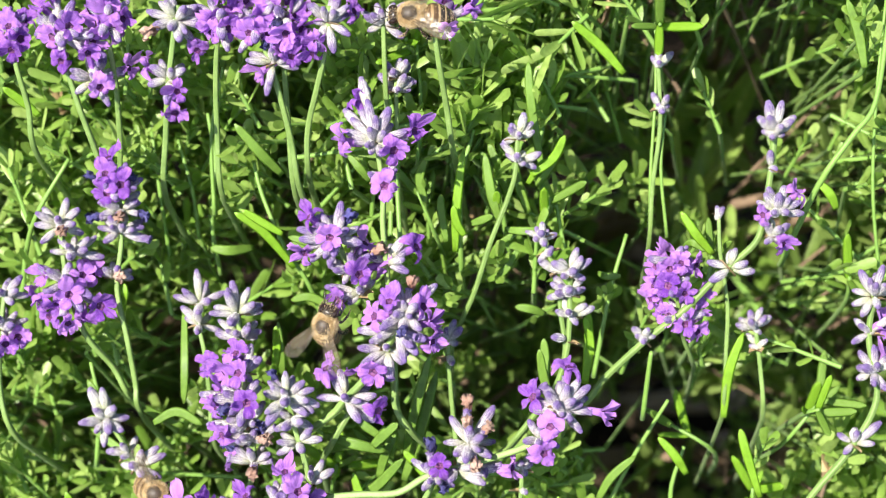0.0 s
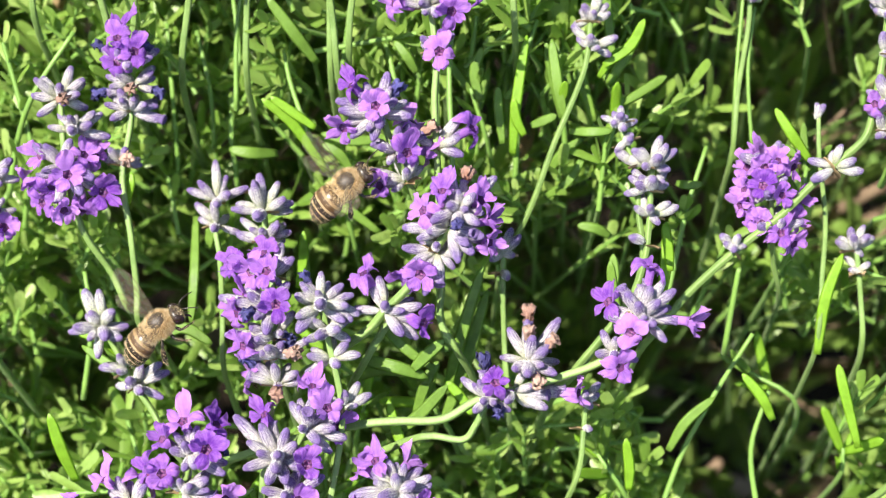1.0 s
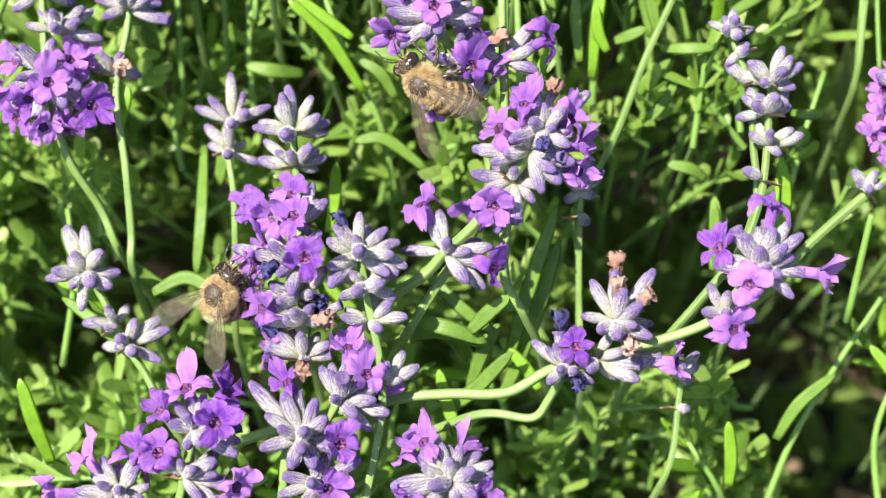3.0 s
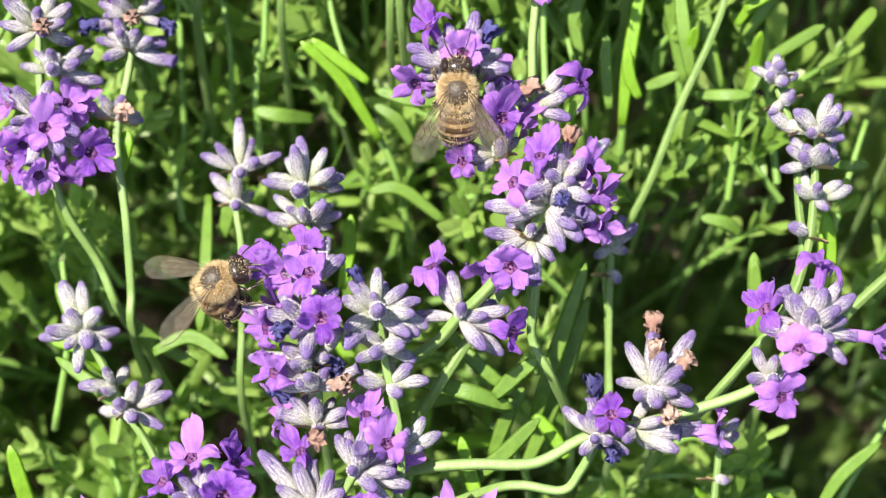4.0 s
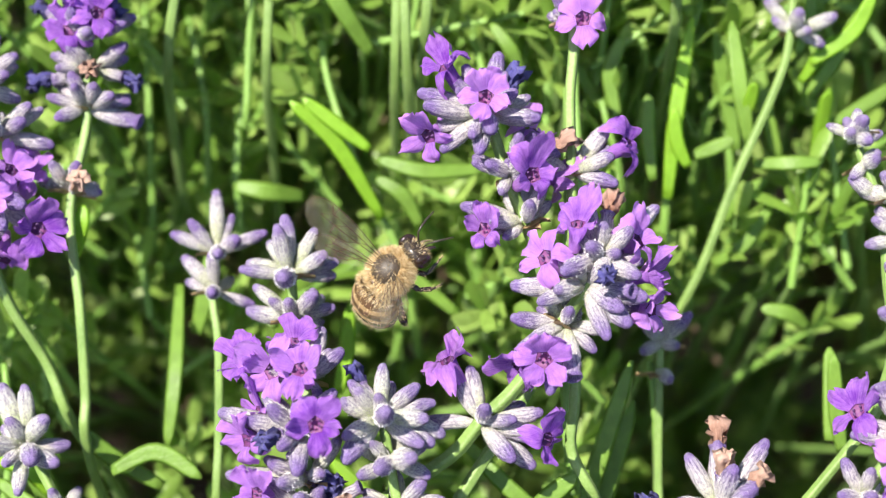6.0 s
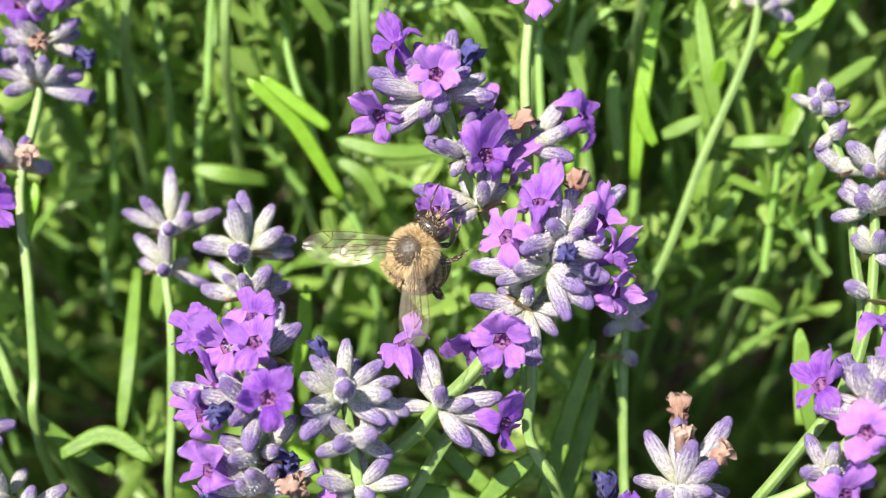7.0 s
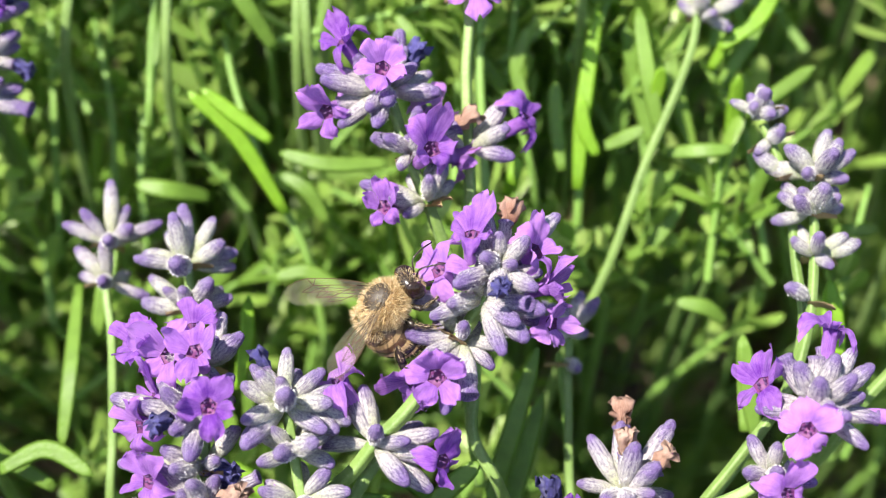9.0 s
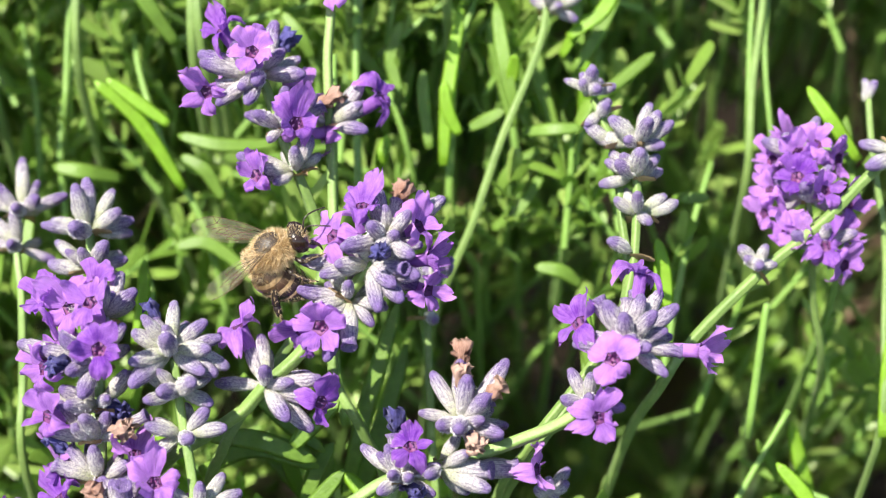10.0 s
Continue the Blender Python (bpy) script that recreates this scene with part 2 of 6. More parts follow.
def corolla_mesh(seed, material):
    """A two-lipped flower of unit radius: tube below, five rounded lobes in the plane z = 0, the upper lip towards +y."""
    rng = random.Random(seed)
    sides = 10
    v, f = lathe([(-1.5, 0.20), (-1.0, 0.24), (-0.55, 0.24), (-0.32, 0.29)], sides, 0.01, 0.0, rng, False)
    slots = [0] * len(f)
    n0 = len(v)
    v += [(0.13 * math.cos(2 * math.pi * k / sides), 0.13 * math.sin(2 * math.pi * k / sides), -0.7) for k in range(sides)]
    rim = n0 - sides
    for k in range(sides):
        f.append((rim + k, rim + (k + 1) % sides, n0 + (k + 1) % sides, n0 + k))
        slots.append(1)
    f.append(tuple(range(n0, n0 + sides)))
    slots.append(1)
    lobes = [(90 - 31, 1.12, 1.10, 0.30), (90 + 31, 1.12, 1.10, 0.30), (90 - 104, 0.94, 0.82, -0.05), (270, 1.0, 0.94, -0.15), (90 + 104, 0.94, 0.82, -0.05)]
    outline = (0.20, 0.24, 0.285, 0.335, 0.375, 0.39, 0.365, 0.285, 0.13)
    droop = rng.uniform(-0.35, 0.15)
    for angle, long, wide, lift in lobes:
        a = radians(angle + rng.uniform(-8, 8))
        long, wide, lift = long * rng.uniform(0.76, 1.06), wide * rng.uniform(0.86, 1.12), lift + droop + rng.uniform(-0.3, 0.3)
        curl, cup, twist, phase = rng.uniform(-0.85, 0.35), rng.uniform(-0.30, 0.42), rng.uniform(-0.30, 0.30), rng.uniform(0, 6)
        rows, cols, s = len(outline), 9, len(v)
        for i in range(rows):
            p = i / (rows - 1)
            r = 0.22 + (long - 0.22) * p
            for j in range(cols):
                q = 2 * j / (cols - 1) - 1
                notch = 0.13 * (1 - abs(q)) ** 2 * max(0, p - 0.7) / 0.3
                frill = 0.04 * math.sin(9 * q + phase) * p
                x, y = r - 0.10 * q * q * p * long - notch + frill, wide * outline[i] * q * (1 + 0.05 * math.sin(11 * p + phase))
                z = -0.34 * (1 - p) ** 1.7 + lift * p + curl * p * p * p + cup * q * q * p + twist * q * p + (0.05 + 0.10 * abs(q)) * math.sin(5 * q + phase + 5 * p) * p
                v.append((x * math.cos(a) - y * math.sin(a), x * math.sin(a) + y * math.cos(a), z))
        for i in range(rows - 1):
            for j in range(cols - 1):
                c = s + i * cols + j
                f.append((c, c + cols, c + cols + 1, c + 1))
                slots.append(0)
    for k in range(4):                                    # anthers in the mouth
        x, y, r, s = 0.11 * (1 if k % 2 else -1), 0.10 * (1 if k > 1 else -0.6) + 0.03, 0.055, len(v)
        v += [(x + r, y, -0.42), (x, y + r, -0.42), (x - r, y, -0.42), (x, y - r, -0.42), (x, y, -0.26)]
        f += [(s, s + 1, s + 4), (s + 1, s + 2, s + 4), (s + 2, s + 3, s + 4), (s + 3, s, s + 4)]
        slots += [2] * 4
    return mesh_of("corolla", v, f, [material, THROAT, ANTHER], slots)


def shrivelled_mesh(seed, material):
    """A crumpled dead corolla of unit length, z up."""
    rng = random.Random(seed)
    v, f = lathe([(-0.2, 0.12), (0.15, 0.20), (0.38, 0.30), (0.62, 0.24), (0.84, 0.38), (1.0, 0.30), (0.82, 0.10)], 18, 0.12, 0.16, rng)
    v = [(x + rng.uniform(-0.12, 0.12), y + rng.uniform(-0.12, 0.12), z + rng.uniform(-0.15, 0.15)) for x, y, z in v]
    return mesh_of("shrivelled_corolla", v, f, [material])


def bract_mesh(seed):
    rng = random.Random(seed)
    v, f = [], []
    for i, w in enumerate((0.12, 0.42, 0.40, 0.2, 0.02)):
        p = i / 4
        for q in (-1, 0, 1):
            v.append((w * q, 0.16 * q * q + rng.uniform(-0.03, 0.03) - 0.25 * p * p, p))
    for i in range(4):
        for j in range(2):
            a = 3 * i + j
            f.append((a, a + 1, a + 4, a + 3))
    return mesh_of("bract", v, f, [BRACT])


ANTHER = plain("anther", (0.04, 0.012, 0.08), 0.6, (0.08, 0.02, 0.10), 8)
CALYXES = [calyx_mesh(i, CALYX, False) for i in range(4)]
BUDS = [calyx_mesh(10 + i, CALYX, True) for i in range(5)]
PALE_BUDS = [calyx_mesh(20 + i, CALYX_PALE, True) for i in range(5)]
COROLLAS = [corolla_mesh(30 + i, PETAL) for i in range(18)]
WILTEDS = [shrivelled_mesh(40 + i, WILTED) for i in range(3)]
DRIEDS = [shrivelled_mesh(50 + i, DRIED) for i in range(3)]
BRACTS = [bract_mesh(60 + i) for i in range(3)]


def smooth_line(points, steps):
    """A Catmull-Rom line through the points."""
    p = [2 * points[0] - points[1], *points, 2 * points[-1] - points[-2]]
    out = []
    for i in range(1, len(p) - 2):
        for k in range(steps):
            t = k / steps
            a, b, c, d = p[i - 1], p[i], p[i + 1], p[i + 2]
            out.append(0.5 * (2 * b + (c - a) * t + (2 * a - 5 * b + 4 * c - d) * t * t + (3 * b - a - 3 * c + d) * t ** 3))
    return out + [points[-1]]


def tube(name, points, radii, material, sides=10, rib=0.07, steps=6):
    """A stem with a ridged, squarish section along a smooth line."""
    line = smooth_line(points, steps)
    n = len(line)
    verts, faces = [], []
    side = None
    for i, p in enumerate(line):
        d = (line[min(i + 1, n - 1)] - line[max(i - 1, 0)]).normalized()
        side = d.orthogonal().normalized() if side is None else (side - d * side.dot(d)).normalized()
        other = d.cross(side)
        r = np.interp(i / (n - 1), np.linspace(0, 1, len(radii)), radii)
        for k in range(sides):
            a = 2 * math.pi * k / sides
            verts.append(p + (side * math.cos(a) + other * math.sin(a)) * r * (1 + rib * math.cos(4 * a) + (0.04 if k % 2 else -0.04)))
    for i in range(n - 1):
        for k in range(sides):
            a, b = i * sides + k, i * sides + (k + 1) % sides
            faces.append((a, b, b + sides, a + sides))
    faces += [tuple(range(sides))[::-1], tuple(range((n - 1) * sides, n * sides))]
    return mesh_of(name, verts, faces, [material])


def facing(place, z_way, up_way, size):
    """A pose whose z axis runs along z_way and whose y axis leans to up_way, scaled."""
    z = z_way.normalized()
    x = up_way.cross(z)
    x = x.normalized() if x.length > 1e-4 else z.orthogonal().normalized()
    y = z.cross(x)
    m = Matrix((x, y, z)).transposed().to_4x4()
    return Matrix.Translation(place) @ m @ Matrix.Diagonal((*size, 1)) if not isinstance(size, float) else Matrix.Translation(place) @ m @ Matrix.Scale(size, 4)


def lavender(label, seed, stem, radius, *whorls, pale=False, flower=3.1, group="lavender flower spikes"):
    """One flowering stalk. stem: places from its foot to its tip. whorls: (node, picked florets, number of plain buds round the back, bud length).
    A picked floret is (kind, u, v, w of its tip): b bud, f open flower, w wilted, d dried, c bare calyx."""
    rng = random.Random(seed)
    pts = [at(*p) for p in stem]
    foot = pts[0]
    base = tagged(new("lavender_spike"), label, "lavender", group)
    base.location = foot
    local = Matrix.Translation(-foot)
    part("stem", tube("stem", [p - foot for p in pts], [radius * MM * 0.62, radius * MM * 0.62, radius * MM * 0.55], STEM, 16, 0.13, 7), base)
    line = smooth_line(pts, 8)
    buds = PALE_BUDS if pale else BUDS
    for node, picks, plain_n, length in whorls:
        c = at(*node)
        i = min(range(len(line)), key=lambda k: (line[k] - c).length)
        axis = (line[min(i + 2, len(line) - 1)] - line[max(i - 2, 0)]).normalized()
        made = []

        def bud(tip, mesh, stretch=1.0, name="calyx"):
            d = tip - c
            l = min(max(d.length - 0.6 * MM, 3.0 * MM), 7.5 * MM)
            d = d.normalized()
            wide = (0.48 * l + 2.25 * MM) * stretch * rng.uniform(0.88, 1.08)
            made.append(d)
            return part(name, mesh, base, local @ facing(tip - d * l, d, Vector((rng.uniform(-1, 1), rng.uniform(-1, 1), rng.uniform(-1, 1))), (wide, wide, l)))

        for kind, u, v, w in picks:
            tip = at(u, v, w)
            if kind == "b":
                bud(tip, rng.choice(buds))
            elif kind == "c":
                bud(tip, rng.choice(CALYXES))
            elif kind in "fg":
                out = (tip - c).normalized()
                n = (out * (1.0 if kind == "f" else 2.2) - IN * 0.65 + UP * 0.1 + Vector([rng.uniform(-0.35, 0.35) for _ in range(3)])).normalized()
                size = flower * MM * rng.uniform(0.92, 1.14)
                mouth = tip - n * size * 0.9
                cal = bud(mouth, rng.choice(CALYXES))
                head = facing(tip, n, UP + RIGHT * rng.uniform(-0.7, 0.7), size)
                part("corolla", rng.choice(COROLLAS), cal, cal.matrix_basis.inverted() @ local @ head)
            else:
                d = (tip - c).normalized()
                cal = bud(tip - d * 1.8 * MM, rng.choice(CALYXES))
                head = facing(tip - d * 2.2 * MM, d, UP, 2.6 * MM * rng.uniform(0.85, 1.15))
                part("shrivelled_corolla", rng.choice(WILTEDS if kind == "w" else DRIEDS), cal, cal.matrix_basis.inverted() @ local @ head, "deep blue wilted flower" if kind == "w" else "dried pinkish brown flower")
        start = rng.uniform(0, 6.28)
        side = axis.orthogonal().normalized()
        if length > 4.2:
            plain_n += 3
        for k in range(plain_n):
            for _ in range(8):
                a = start + 2 * math.pi * (k + rng.uniform(-0.35, 0.35)) / plain_n
                spread = radians(rng.uniform(38, 74))
                d = axis * math.cos(spread) + (side * math.cos(a) + axis.cross(side) * math.sin(a)) * math.sin(spread)
                if all(d.dot(o) < 0.92 for o in made):
                    break
            else:
                continue
            bud(c + d * length * MM * rng.uniform(0.85, 1.12), rng.choice(buds))
        for k in range(2):
            a = rng.uniform(0, 6.28)
            d = (side * math.cos(a) + axis.cross(side) * math.sin(a) + axis * 0.25).normalized()
            part("bract", rng.choice(BRACTS), base, local @ facing(c - axis * 0.6 * MM, d, axis, 2.6 * MM))
    return base


# ---- flower stalks: places along the stalk and of each floret ----
spike_upper = lavender('lavender spike with purple blossoms and grey-violet buds on a bent stalk', 1, [(-9.7, -56, 59.7), (-5.5, -31.2, 10.8), (-1.8, -23.3, -2), (2.8, -16, -3), (7.4, -8.6, -3), (9.1, -2.4, -3), (8, 2.7, -4), (6.3, 7, -6.4), (4.7, 10.8, -8), (3.2, 15.2, -8.8), (2.1, 18.5, -9.4)], 1.00,
    ((2.1, 18, -9), [('f', -2.6, 23.1, -12), ('f', 1.8, 18.8, -16), ('f', -4.3, 15.1, -11), ('w', 5.3, 22.4, -9), ('b', -0.2, 23, -10), ('b', 3.6, 24.9, -8), ('b', 6.8, 19.7, -9), ('b', -4.8, 20.5, -10), ('b', -4.4, 18.2, -12), ('b', 0.6, 15, -14), ('b', -2.5, 14, -11), ('b', 1.2, 13.1, -13), ('b', 7.5, 17, -12), ('f', -1.7, 20.5, -8), ('b', 2.5, 15.5, -15)], 5, 5.5),
     ((4.7, 11.9, -8.4), [('f', 7.1, 11.5, -13.4), ('b', 3.3, 9.6, -11.4), ('b', 8.9, 14.7, -11.4), ('f', 8.1, 17.4, -7.4), ('d', 10.9, 15.9, -8.4), ('b', 5.7, 12.9, -12.4), ('g', 10, 12, -5.4), ('b', 4.1, 13.2, -10.4)], 4, 5.0),
     ((6.2, 7.1, -7), [('b', -0.5, 8.9, -8), ('b', 2.5, 6.7, -10), ('f', 1.7, 6.3, -10), ('b', 8.9, 9.3, -6), ('b', 4, 5.1, -9)], 3, 5.0), pale=False, flower=3.1)
spike_middle = lavender('lavender spike crowded with open purple flowers and woolly buds', 2, [(-20.6, -49.3, 64), (-14.8, -27.3, 12.3), (-9.7, -21.8, -3), (-5, -18.6, -6), (-0.8, -15.6, -7), (1.7, -12.7, -8), (5.1, -9.3, -9), (8.6, -4.7, -9.6), (11.1, -1.1, -10), (12.8, 1.6, -10.4), (13.9, 4, -11)], 1.10,
    ((13.8, 3.8, -10), [('f', 11.3, 7.5, -14), ('f', 18.2, 5.8, -12), ('f', 7.4, 4.1, -12), ('b', 12.3, 4.8, -15), ('b', 9.3, 2, -15), ('w', 13.7, 1.5, -17), ('b', 15.4, 3.8, -14), ('b', 16.9, 1.3, -15), ('b', 15.3, 6.8, -9), ('d', 15.4, 10.2, -8), ('b', 11.6, 9.9, -8), ('b', 19.8, 9.3, -8), ('b', 12.4, 10, -9)], 3, 5.2),
     ((12.3, 0.8, -10), [('f', 19.7, 2.1, -10), ('f', 19.5, -1.8, -11), ('b', 9, 0.5, -14), ('b', 7.1, -0.7, -13), ('b', 4.7, 0.8, -10), ('b', 18, -0.6, -14), ('c', 16.7, 0.1, -15), ('b', 15.2, -1.8, -15), ('b', 13.8, -4.8, -15), ('b', 16.3, -3.2, -14)], 4, 5.2),
     ((10.3, -2.9, -9.6), [('b', 4.6, -2.4, -10.6), ('b', 7.6, -1, -8.6), ('b', 5, -5.6, -9.6), ('b', 13.3, -5.6, -10.6), ('f', 7.6, -6.7, -14.6), ('c', 11, -8.4, -12.6), ('b', 8.3, -10, -11.6), ('g', 4.6, -8, -10.6), ('b', 6.7, -4.5, -12.6)], 3, 5.0),
     ((1.7, -12.7, -8), [('g', -2.1, -5.5, -9), ('b', 0.7, -6.9, -7), ('b', -4.2, -12.4, -6), ('b', 7.9, -11.8, -10), ('c', 6.7, -13.6, -10), ('g', 9, -14.5, -12), ('b', 4.7, -16.4, -12), ('b', 7.1, -17.4, -8)], 1, 5.5), pale=False, flower=3.1)
spike_grey = lavender('lavender spike of silver-grey unopened buds', 3, [(-12.1, -87.9, 53), (-10.4, -62.1, 4.5), (-8.9, -53.3, -8), (-5.7, -38.7, -9), (-4.4, -30.9, -9.4), (-4.7, -25.4, -9.6), (-6, -18.5, -10), (-6.4, -15.8, -10), (-7, -12.3, -10.4)], 0.90,
    ((-7.1, -11.7, -10.4), [('b', -6.6, -11.1, -18.4), ('b', -7.3, -6.2, -11.4), ('b', -10.4, -7.8, -11.4), ('b', -11.4, -9.9, -12.4), ('b', -3.7, -8, -11.4), ('b', -1.9, -9.7, -10.4), ('b', -2.8, -11.3, -14.4), ('b', -0.8, -12.7, -11.4), ('b', -10.4, -13, -15.4), ('b', -11.3, -15.2, -14.4), ('b', -3.4, -14.2, -14.4), ('b', -1.9, -14, -12.4), ('w', -10, -6.4, -9.4)], 2, 5.0),
     ((-6.3, -16, -10), [('b', -7.3, -16.1, -16), ('b', -2.3, -16.9, -12), ('b', -9.7, -17.4, -13), ('b', -4.5, -15.1, -16)], 2, 4.5),
     ((-5.8, -20.4, -9.6), [('b', -0.8, -19.6, -10.6), ('b', -4.5, -21.6, -14.6), ('b', -10, -23.2, -8.6)], 1, 4.5),
     ((-4.1, -28.5, -9.4), [('b', -1.3, -24.6, -8.4), ('b', 0.6, -26.7, -8.4), ('b', -1.6, -28, -10.4)], 0, 4.5), pale=True, flower=3.1)
spike_bud_tuft = lavender('lavender spike with a silvery tuft of closed buds', 4, [(-16.2, -56.7, 66.5), (-16.5, -30.8, 17.2), (-16.7, -21.9, 4), (-17.1, -10.2, 2), (-17.5, -2.1, 0), (-17.9, 3.5, 0)], 0.90,
    ((-17.9, 3.3, 0), [('b', -19.7, 8.6, -1), ('b', -18.8, 9.8, 1), ('b', -15.2, 8.3, 0), ('b', -13.1, 5.1, 1), ('b', -13.4, 3.5, 2), ('b', -22.7, 5.2, 1), ('b', -23.4, 3.8, -1), ('b', -18.5, 2.1, -7)], 1, 5.5),
     ((-17.6, -1.2, 0), [('b', -15.1, 1, -5), ('b', -13.1, -0, -1), ('b', -22.8, -0.9, 0), ('b', -14.6, -2, 1), ('b', -19.8, 0.6, -3)], 1, 5.0), pale=True, flower=3.1)
spike_small_buds = lavender('small lavender spike of slender violet-grey buds', 5, [(-27.9, -56.8, 73.4), (-27.5, -31, 23.6), (-27.2, -22.2, 10), (-26.8, -13.7, 8), (-26.7, -4.1, 6), (-27.4, 1.3, 6), (-27, 6.2, 6)], 0.80,
    ((-27, 6.1, 6), [('b', -26.9, 13.2, 6), ('b', -25.4, 10.6, 7), ('b', -31.9, 8.4, 5), ('b', -21.5, 8.6, 6), ('b', -25.9, 5.8, -1)], 0, 5.5),
     ((-27.1, 1.9, 6), [('b', -30.6, 6, 6), ('b', -26.9, 1.5, 0), ('b', -22.8, 0.2, 6)], 0, 5.0), pale=False, flower=3.1)
spike_left = lavender('lavender spike thick with deep purple flowers and dry brown remnants', 6, [(-20, -82.5, 54), (-19.1, -56.6, 5.5), (-18.4, -47.6, -7), (-16.9, -33.4, -8), (-14.9, -25.5, -8.6), (-15, -17.8, -9), (-15.1, -12.5, -10), (-15.1, -7.6, -9.6)], 1.00,
    ((-15.3, -7.8, -9), [('f', -22.1, -5.2, -11), ('f', -15.6, -6.3, -15), ('f', -18.8, -6.8, -12), ('f', -17, -3.2, -9), ('b', -13.5, -9.2, -10), ('b', -13.4, -2.5, -7), ('b', -12.6, -4.8, -8), ('b', -18.9, -4.3, -9), ('b', -14.1, -4.9, -10)], 4, 5.2),
     ((-15.7, -12.8, -10), [('f', -13.6, -11.9, -18), ('f', -21.8, -13.6, -12), ('w', -19, -13.4, -15), ('b', -23.8, -10.7, -11), ('b', -20.8, -11.8, -13), ('b', -16.5, -12.6, -15), ('b', -17.4, -14.1, -15), ('b', -15.6, -16.8, -15), ('b', -13.2, -10.4, -13), ('f', -20.9, -10.3, -10), ('b', -18.7, -10.3, -14)], 4, 5.2),
     ((-14.9, -17.4, -9.6), [('f', -20.4, -18.8, -13.6), ('b', -23.1, -17.3, -10.6), ('b', -18.8, -15.7, -12.6), ('w', -12.2, -17.9, -10.6), ('b', -17.7, -17.7, -14.6)], 3, 5.0),
     ((-15, -20.9, -9), [('d', -11.4, -20, -13), ('b', -20, -19.8, -12), ('b', -16.9, -19.8, -14), ('b', -19.1, -17.2, -12), ('w', -13.2, -18.3, -10), ('c', -9.3, -18.5, -10), ('b', -15.5, -18.6, -15)], 2, 5.0),
     ((-14.9, -25.4, -8.6), [('c', -19.5, -23.1, -10.6), ('g', -20.1, -24, -8.6), ('c', -11, -24.9, -8.6), ('w', -19.8, -20.8, -10.6), ('d', -14.6, -26.7, -12.6)], 2, 5.0), pale=False, flower=3.1)
spike_low_middle = lavender('lavender spike with pale woolly buds and lilac flowers', 7, [(-0, -85.7, 58), (-3.2, -60.7, 7.9), (-5.9, -52.5, -6), (-8.9, -45.9, -8), (-11.9, -39.4, -9.6), (-13, -35.5, -10), (-10.6, -30.7, -11)], 1.00,
    ((-10.6, -30.9, -11), [('g', -9.3, -22.9, -12), ('f', -6.4, -26.6, -15), ('b', -12.9, -26.2, -12), ('c', -9.1, -27.2, -16), ('b', -7.9, -31.9, -17), ('b', -4, -32.5, -12), ('b', -6.3, -34.5, -14), ('f', -4.7, -30.8, -10), ('b', -5.3, -29.3, -10)], 3, 5.2),
     ((-15.2, -35.7, -11), [('f', -17.7, -27.6, -12), ('b', -22.5, -28.6, -11), ('b', -17.8, -29.6, -13), ('b', -19.8, -32.3, -14), ('b', -13.3, -30.4, -14), ('b', -14.4, -33.5, -18), ('f', -9.6, -35.5, -17), ('b', -20.8, -36.6, -13), ('b', -16.4, -38.5, -17), ('b', -15.1, -36.5, -18), ('b', -13.1, -38.8, -16)], 3, 5.2),
     ((-13.4, -41.7, -10), [('b', -18.3, -42.7, -13), ('b', -14, -40.7, -17), ('b', -7.6, -38.3, -12), ('b', -8.2, -42.2, -12), ('f', -11.2, -41.8, -15), ('b', -14.7, -44.1, -15), ('b', -10.7, -44.8, -14)], 2, 5.0), pale=False, flower=3.1)
spike_low_pale = lavender('lavender spike with pale grey-green buds and a few lilac flowers', 8, [(-7.6, -89.1, 59.9), (-4.3, -64.2, 9.8), (-1.3, -56.1, -4), (1.9, -49.3, -6), (3.4, -45, -8), (4, -41.3, -9)], 1.00,
    ((4, -41.6, -9), [('b', 2.4, -36.3, -9), ('b', 5.3, -36.8, -10), ('c', 0.1, -37.3, -10), ('f', -0.1, -35.6, -10), ('f', -2.7, -37.2, -8), ('f', 6.4, -36.6, -7), ('b', 9.6, -39.4, -9), ('b', 9.6, -41.1, -9), ('b', 9, -42.6, -11), ('b', -4, -41.5, -10), ('b', -2.1, -42.4, -12), ('b', 1.9, -41, -16), ('b', 4.9, -43.4, -14), ('f', -2.3, -44.2, -12), ('f', 8.4, -43.7, -12), ('b', 0.7, -44.2, -14), ('b', 6.8, -42.5, -14)], 3, 5.4), pale=True, flower=3.1)
spike_low_left = lavender('lavender spike with light purple flowers spreading from grey buds', 9, [(-30.8, -88.1, 56.3), (-31.2, -62.5, 6), (-31.6, -53.8, -8), (-32, -47.2, -10), (-31, -41.6, -11), (-29.3, -34.5, -12)], 1.00,
    ((-29.3, -34.7, -12), [('f', -30.3, -28.2, -14), ('f', -25.4, -32.8, -18), ('f', -33.9, -31.4, -14), ('f', -24.3, -29.3, -12), ('b', -32, -33.2, -15), ('w', -23.9, -34, -11), ('b', -29.3, -36.3, -17), ('b', -23.3, -36.2, -12), ('b', -23.3, -37.5, -15), ('b', -27.6, -29.8, -13), ('b', -27.1, -35.6, -18)], 3, 5.2),
     ((-31, -40.8, -11), [('f', -33.7, -36.8, -15), ('f', -36.8, -36.9, -13), ('b', -28.4, -38.9, -16), ('g', -22.7, -41.8, -14), ('b', -28, -43.4, -15), ('b', -25.7, -44.5, -13), ('b', -26, -39.9, -14), ('b', -26.1, -37.9, -15)], 3, 5.2), pale=False, flower=3.1)
